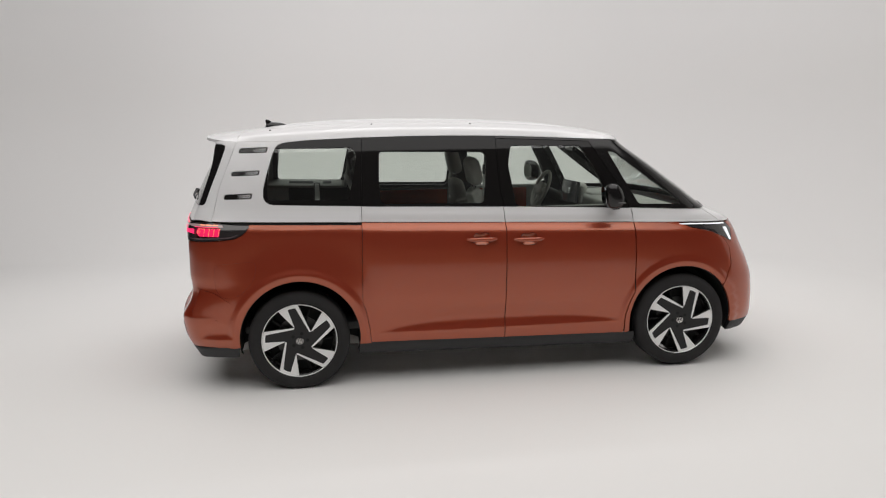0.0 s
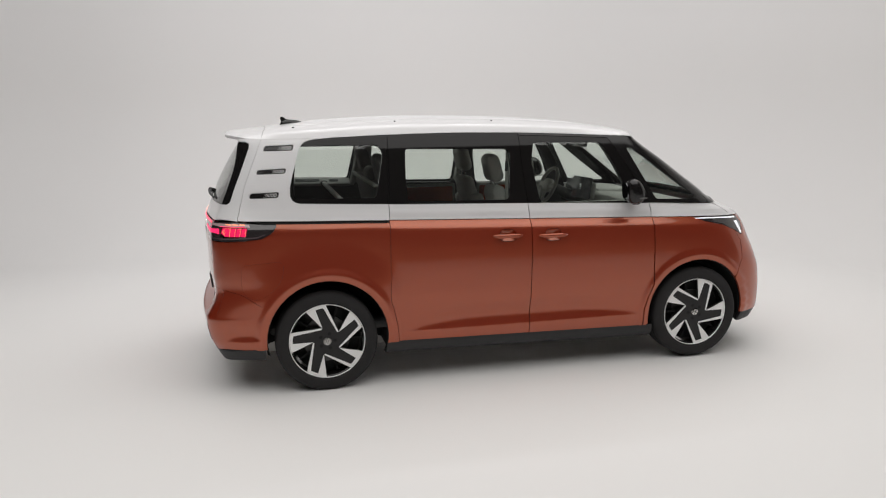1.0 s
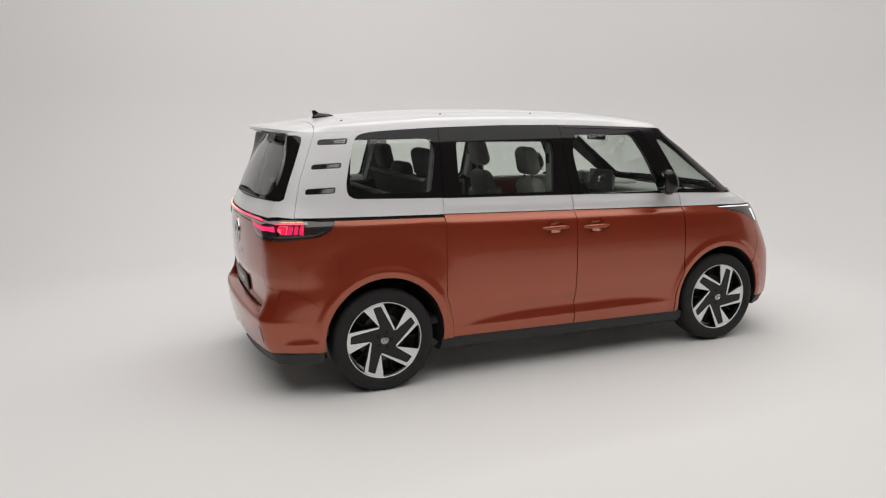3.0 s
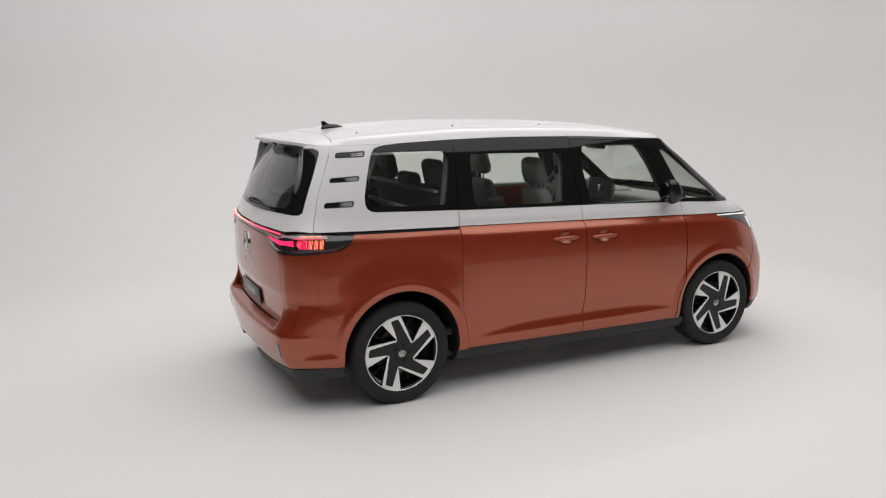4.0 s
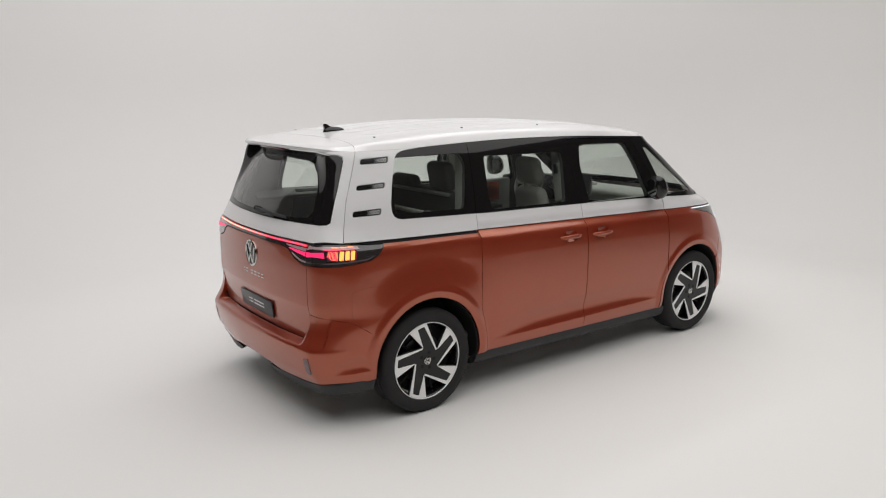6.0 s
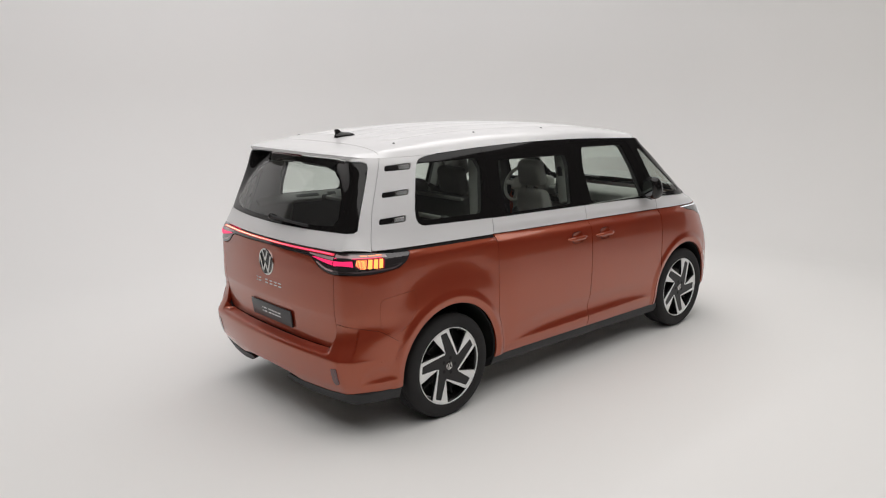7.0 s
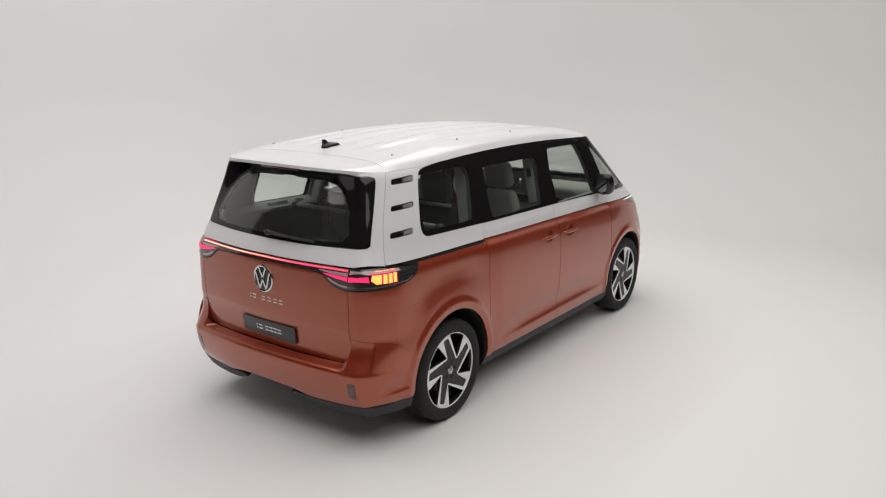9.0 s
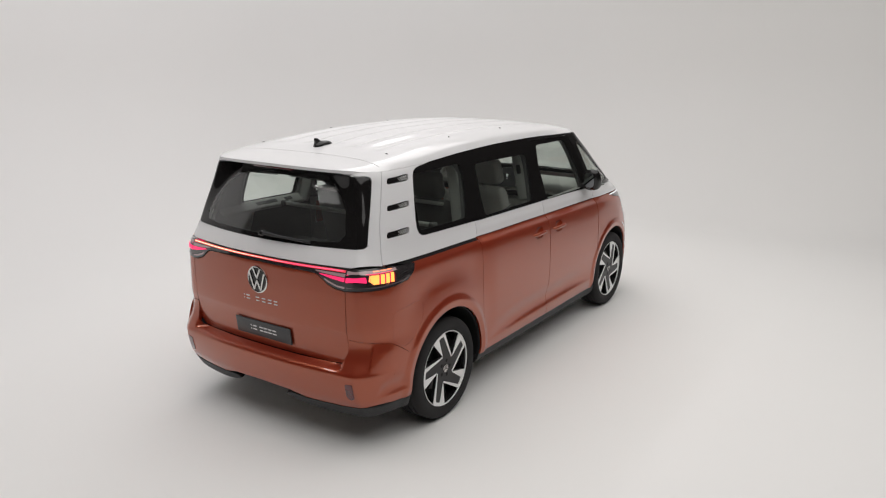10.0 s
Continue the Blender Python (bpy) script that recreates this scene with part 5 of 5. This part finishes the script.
    for line in ([(-0.0095, 0.0215), (0.0, 0.003), (0.0095, 0.0215)], [(-0.0195, 0.0135), (-0.0088, -0.020), (0.0, -0.0015), (0.0088, -0.020), (0.0195, 0.0135)]):
        for a, b in zip(line, line[1:]):
            tmp = bpy.data.meshes.new("tmp")
            one = stroke([a, b], 0.0036, 0.002, Matrix.Translation((0, 0, 0.1025)))
            one.to_mesh(tmp)
            one.free()
            bm.from_mesh(tmp)
            bpy.data.meshes.remove(tmp)
    part("hub_cap_mark", bm, CHROME, wheel, smooth=False)
    return wheel


out_right = Matrix(((1, 0, 0, 0), (0, 0, -1, 0), (0, 1, 0, 0), (0, 0, 0, 1)))
out_left = Matrix.Rotation(math.pi, 4, "Z") @ out_right
wheel = build_wheel()
wheel.matrix_basis = Matrix.Translation((0.0, -0.851, 0.3675)) @ out_right
for place, turned in ((Matrix.Translation((2.982, -0.851, 0.3775)) @ out_right, -36), (Matrix.Translation((0.0, 0.851, 0.3675)) @ out_left, 0),
                      (Matrix.Translation((2.982, 0.851, 0.3775)) @ out_left, 20)):
    other = copy_thing(wheel, place @ pose(0, 0, 0, 0, 0, turned))
    for ob in other.children:     # the hub caps stay upright
        if ob.name.startswith("hub_cap_mark"):
            ob.matrix_basis = pose(0, 0, 0, 0, 0, -turned)
for cx, cz, r in ARCHES:
    for s in (-1, 1):
        bm = bmesh.new()
        rows = []
        for k in range(37):
            a = radians(-14 + 208 * k / 36)
            lip = min(0.968, abs(skin(*by_x(cx + r * math.cos(a), max(0.30, cz + r * math.sin(a)))).y) - 0.010)
            rows.append([bm.verts.new((cx + (r + g) * math.cos(a), s * y, cz + (r + g) * math.sin(a))) for y, g in ((lip, -0.002), (lip - 0.013, -0.006), (lip - 0.038, 0.012), (0.62, 0.012), (0.60, -0.03), (0.60, -0.40))])
        for a, b in zip(rows, rows[1:]):
            for k in range(5):
                bm.faces.new((a[k], a[k + 1], b[k + 1], b[k]))
        part("wheel_arch_liner", bm, WELL, van, "black wheel arch liner")
bm = rounded_box(4.0, 1.16, 0.16, Matrix.Translation((1.45, 0, 0.28)), 0.03, 2)
rounded_box(1.98, 1.80, 0.12, Matrix.Translation((1.5, 0, 0.29)), 0.03, 2, bm)
rounded_box(0.16, 1.10, 0.08, Matrix.Translation((-0.64, 0, 0.34)), 0.03, 2, bm)
part("underbody", bm, UNDER, van, "underbody and battery tray, made pale to bounce light on to the floor")

# ---------------------------------------------------------------- door mirrors
for s in (1, -1):
    bm = bmesh.new()
    bmesh.ops.create_uvsphere(bm, u_segments=28, v_segments=18, radius=1.0)
    for v in bm.verts:
        x, y, z = v.co
        f = lambda t, p: math.copysign(abs(t) ** p, t)
        v.co = (0.060 * f(x, 0.85) + (0.024 if x > 0 else 0) * x, 0.080 * f(y, 0.78), 0.096 * f(z, 0.62) * (1 - 0.10 * y))
        v.co.x = v.co.x * (1 - 2.6 * max(-0.02, v.co.z)) - 0.10 * max(0.0, v.co.z)
    bmesh.ops.transform(bm, matrix=Matrix.Translation((2.372, -0.992, 1.388)) @ pose(0, 0, 0, 0, -6, -8), verts=bm.verts)
    if s < 0:
        bmesh.ops.scale(bm, vec=(1, -1, 1), verts=bm.verts)
        bmesh.ops.transform(bm, matrix=Matrix.Translation((2.30, 1.02, 1.43)) @ Matrix.Scale(1.08, 4) @ Matrix.Translation((-2.372, -0.992, -1.388)), verts=bm.verts)
    mirror_cap = part("door_mirror", bm, GLOSS, van, "gloss black door mirror on a short arm", angle=60)
    bm = rounded_box(0.07, 0.12, 0.045, Matrix.Translation((2.41, -s * 0.93, 1.310)) @ pose(0, 0, 0, s * 12, 0, 0), 0.016, 3)
    part("mirror_arm", bm, BLACK, mirror_cap)
    oval = [(math.copysign(abs(math.sin(a)) ** 0.6, math.sin(a)) * 0.068, math.copysign(abs(math.cos(a)) ** 0.6, math.cos(a)) * (0.050 if s > 0 else 0.038)) for a in span(0, 2 * math.pi, 40)[:-1]]
    bm = slab(oval, 0.006, Matrix.Translation((2.308, -0.988, 1.390) if s > 0 else (2.238, 0.932, 1.432)) @ pose(0, 0, 0, 0, -6, -2 if s > 0 else 50) @ pose(0, 0, 0, 0, -90, 0), 0.002)
    part("mirror_glass", bm, MIRROR_GLASS if s > 0 else CHROME, mirror_cap, "silvered mirror glass")
    bm = rounded_box(0.10, 0.012, 0.010, Matrix.Translation((2.395, -s * 1.066, 1.340)) @ pose(0, 0, 0, 0, 0, -14 * s), 0.004, 2)
    part("mirror_indicator", bm, TRIM_DIM, mirror_cap, "grey indicator strip")

# ---------------------------------------------------------------- cabin
bm = rounded_box(3.3, 1.66, 0.06, Matrix.Translation((1.25, 0, 0.43)), 0.02, 2)
part("cabin_floor", bm, LINER, van, "dark cabin floor")


def cushion(sx, sy, sz, m, r=0.05, puff=0.0):
    """A padded block; puff narrows it towards the top like a seat's shoulders."""
    bm = rounded_box(sx, sy, sz, Matrix(), r, 4)
    if puff:
        for v in bm.verts:
            t = max(0.0, v.co.z / sz + 0.12) / 0.62
            v.co.y *= 1 - puff * t ** 1.6
            v.co.x *= 1 - 0.4 * puff * t
    bmesh.ops.transform(bm, matrix=m, verts=bm.verts)
    return bm


def seat(x, y, cloth, side_cloth, tall=1.555, wide=0.48, low=False):
    """Front seat: cushion, leaning backrest with bolsters, headrest on two posts."""
    lean = -14
    back = part("seat", cushion(0.13, wide, 0.74, Matrix.Translation((x + 0.10, y, 1.06)) @ pose(0, 0, 0, 0, lean, 0), 0.06, 0.42), cloth, van, "grey cloth front seat")
    for s in (-1, 1):
        part("side_bolster", cushion(0.17, 0.10, 0.58, Matrix.Translation((x + 0.125, y + s * (wide / 2 - 0.035), 0.98)) @ pose(0, 0, 0, s * 7, lean, 0), 0.048), side_cloth, back)
        part("headrest_post", tube([(x + 0.015, y + s * 0.06, 1.38), (x + 0.002, y + s * 0.06, tall - 0.04)], 0.007, 8), CHROME, back)
    part("seat_cushion", cushion(0.52, wide, 0.17, Matrix.Translation((x + 0.36, y, 0.72)) @ pose(0, 0, 0, 0, -6, 0), 0.07), cloth, back)
    part("headrest", cushion(0.11, 0.27, 0.225, Matrix.Translation((x, y, tall)) @ pose(0, 0, 0, 0, lean, 0), 0.052, 0.16), cloth, back)
    part("seat_base", cushion(0.46, 0.40, 0.22, Matrix.Translation((x + 0.36, y, 0.56)), 0.03), LINER, back)
    return back


seat(1.40, -0.455, CLOTH, CLOTH_DARK)
seat(1.40, 0.455, CLOTH_PALE, CLOTH, 1.575)
bench = part("rear_bench", cushion(0.13, 1.34, 0.80, Matrix.Translation((0.59, 0, 1.07)) @ pose(0, 0, 0, 0, -13, 0), 0.05), CLOTH_DARK, van, "charcoal rear bench with three headrests")
part("bench_cushion", cushion(0.52, 1.34, 0.17, Matrix.Translation((0.86, 0, 0.70)) @ pose(0, 0, 0, 0, -5, 0), 0.07), CLOTH_DARK, bench)
for y, h in ((-0.465, 1.575), (0.0, 1.485), (0.465, 1.575)):
    part("bench_headrest", cushion(0.10, 0.27 if h > 1.5 else 0.32, 0.22 if h > 1.5 else 0.14, Matrix.Translation((0.495, y, h)) @ pose(0, 0, 0, 0, -12, 0), 0.048), CLOTH_DARK, bench)
    for s in (-1, 1):
        part("bench_post", tube([(0.515, y + s * 0.055, 1.35), (0.50, y + s * 0.055, h)], 0.006, 8), CHROME, bench)
part("bench_edge", rounded_box(0.035, 1.30, 0.022, Matrix.Translation((0.425, 0, 1.455)) @ pose(0, 0, 0, 0, -13, 0), 0.009, 2), TRIM, bench, "pale edge along the top of the backrest")
cover = part("luggage_cover_cassette", rounded_box(0.040, 1.46, 0.030, Matrix.Translation((0.165, 0, 1.356)), 0.011, 3), TRIM, van, "slim pale luggage cover cassette across the boot")
for s in (-1, 1):
    part("cassette_end", rounded_box(0.060, 0.05, 0.048, Matrix.Translation((0.165, s * 0.735, 1.354)), 0.014, 3), LINER, cover)
part("boot_floor", rounded_box(0.95, 1.56, 0.05, Matrix.Translation((-0.12, 0, 1.02)), 0.02, 2), LINER, van, "dark raised boot floor behind the bench")
for s in (-1, 1):
    # ledges below the windows and copper inserts in the door cards
    ledge = part("window_ledge", rounded_box(0.86, 0.105, 0.03, Matrix.Translation((-0.02, s * 0.80, 1.366 if s > 0 else 1.336)) @ pose(0, 0, 0, s * 32, 1.5, 0), 0.012, 3), TRIM, van, "grey ledge below the rear side window")
    part("ledge_slot", rounded_box(0.22, 0.035, 0.012, Matrix.Translation((0.02, s * 0.795, 1.377 if s > 0 else 1.347)) @ pose(0, 0, 0, s * 32, 1.5, 0), 0.004, 2), LINER, ledge)
    part("ledge_slot", rounded_box(0.08, 0.035, 0.012, Matrix.Translation((0.26, s * 0.795, 1.371 if s > 0 else 1.341)) @ pose(0, 0, 0, s * 32, 1.5, 0), 0.004, 2), LINER, ledge)
    for x0, x1 in ((0.60, 1.44), (1.66, 2.36)):
        card = part("door_card", rounded_box(x1 - x0, 0.05, 0.62, Matrix.Translation(((x0 + x1) / 2, s * 0.865, 1.00)), 0.02, 3), TRIM, van, "grey door card with a copper insert")
        part("door_insert", rounded_box(min(0.78, x1 - x0 - 0.06) - (0.12 if x1 > 2 else 0), 0.02, 0.19, Matrix.Translation(((x0 + x1) / 2 - (0.07 if x1 > 2 else 0), s * 0.838, 1.185)), 0.008, 2), RED, card, "copper-coloured insert")
        part("arm_rest", rounded_box((x1 - x0) * 0.6, 0.07, 0.05, Matrix.Translation(((x0 + x1) / 2, s * 0.82, 1.04)), 0.02, 3), LINER, card)
# dashboard
dash = part("dashboard", rounded_box(0.40, 1.62, 0.10, Matrix.Translation((2.72, 0, 1.205)) @ pose(0, 0, 0, 0, 4, 0), 0.04, 4), TRIM, van, "pale grey dashboard with a bright strip and dark slot")
part("dash_lower", rounded_box(0.34, 1.60, 0.20, Matrix.Translation((2.70, 0, 0.99)), 0.05, 4), CLOTH_PALE, dash)
part("dash_slot", rounded_box(0.05, 1.56, 0.045, Matrix.Translation((2.535, 0, 1.140)), 0.012, 2), GLOSS, dash)
part("dash_strip", rounded_box(0.05, 1.56, 0.020, Matrix.Translation((2.520, 0, 1.180)), 0.008, 2), CHROME, dash)
part("dash_top", rounded_box(0.34, 0.46, 0.06, Matrix.Translation((2.80, 0.42, 1.250)), 0.028, 4), TRIM, dash)
part("dash_shelf", rounded_box(0.50, 1.50, 0.04, Matrix.Translation((2.87, 0, 1.228)), 0.015, 3), TRIM, dash, "pale shelf under the windscreen")
display = part("centre_display", rounded_box(0.022, 0.29, 0.185, Matrix.Translation((2.33, -0.12, 1.335)) @ pose(0, 0, 0, 0, 8, 8), 0.008, 3), SCREEN, dash, "dark central touch display")
for k in range(3):
    part("display_icon", rounded_box(0.002, 0.022 - 0.004 * k, 0.006 + 0.010 * (k == 0), Matrix.Translation((2.33, -0.12, 1.335)) @ pose(0, 0, 0, 0, 8, 8) @ Matrix.Translation((-0.0125, 0.0, 0.022 - 0.018 * k)), 0.0008, 1), ICON, dash)
part("display_housing", rounded_box(0.05, 0.27, 0.15, Matrix.Translation((2.37, -0.11, 1.31)) @ pose(0, 0, 0, 0, 8, 8), 0.022, 3), TRIM, dash, "pale housing behind the display")
part("driver_housing", rounded_box(0.16, 0.24, 0.15, Matrix.Translation((2.56, 0.42, 1.29)) @ pose(0, 0, 0, 0, 12, 0), 0.04, 3), TRIM_PALE, dash)
part("driver_display", rounded_box(0.03, 0.16, 0.10, Matrix.Translation((2.46, 0.42, 1.315)) @ pose(0, 0, 0, 0, 12, 0), 0.02, 3), SCREEN, dash)
ms = Matrix.Translation((2.225, 0.42, 1.305)) @ pose(0, 0, 0, 0, -66, 0)
ring_pts = [ms @ Vector((0.172 * math.cos(a), 0.172 * math.sin(a), 0)) for a in span(0, 2 * math.pi, 48)]
wheel_s = part("steering_wheel", tube(ring_pts, 0.017, 10), TRIM_PALE, van, "pale grey steering wheel")
bm = rounded_box(0.13, 0.15, 0.05, ms, 0.03, 3)
rounded_box(0.05, 0.34, 0.022, ms, 0.01, 2, bm)
rounded_box(0.18, 0.045, 0.022, ms @ Matrix.Translation((-0.09, 0, 0)), 0.01, 2, bm)
part("wheel_hub", bm, TRIM_PALE, wheel_s)
part("steering_column", tube([ms @ Vector((0, 0, -0.02)), ms @ Vector((0, 0, -0.34))], 0.05, 12), LINER, wheel_s)
part("inner_mirror", rounded_box(0.03, 0.27, 0.085, Matrix.Translation((2.36, 0.0, 1.725)) @ pose(0, 0, 0, 0, 10, 0), 0.014, 3), GLOSS, van, "black inner mirror below the headliner")
part("mirror_stalk", tube([(2.37, 0, 1.75), (2.46, 0, 1.80)], 0.014, 8), BLACK, van, "black stalk of the inner mirror")
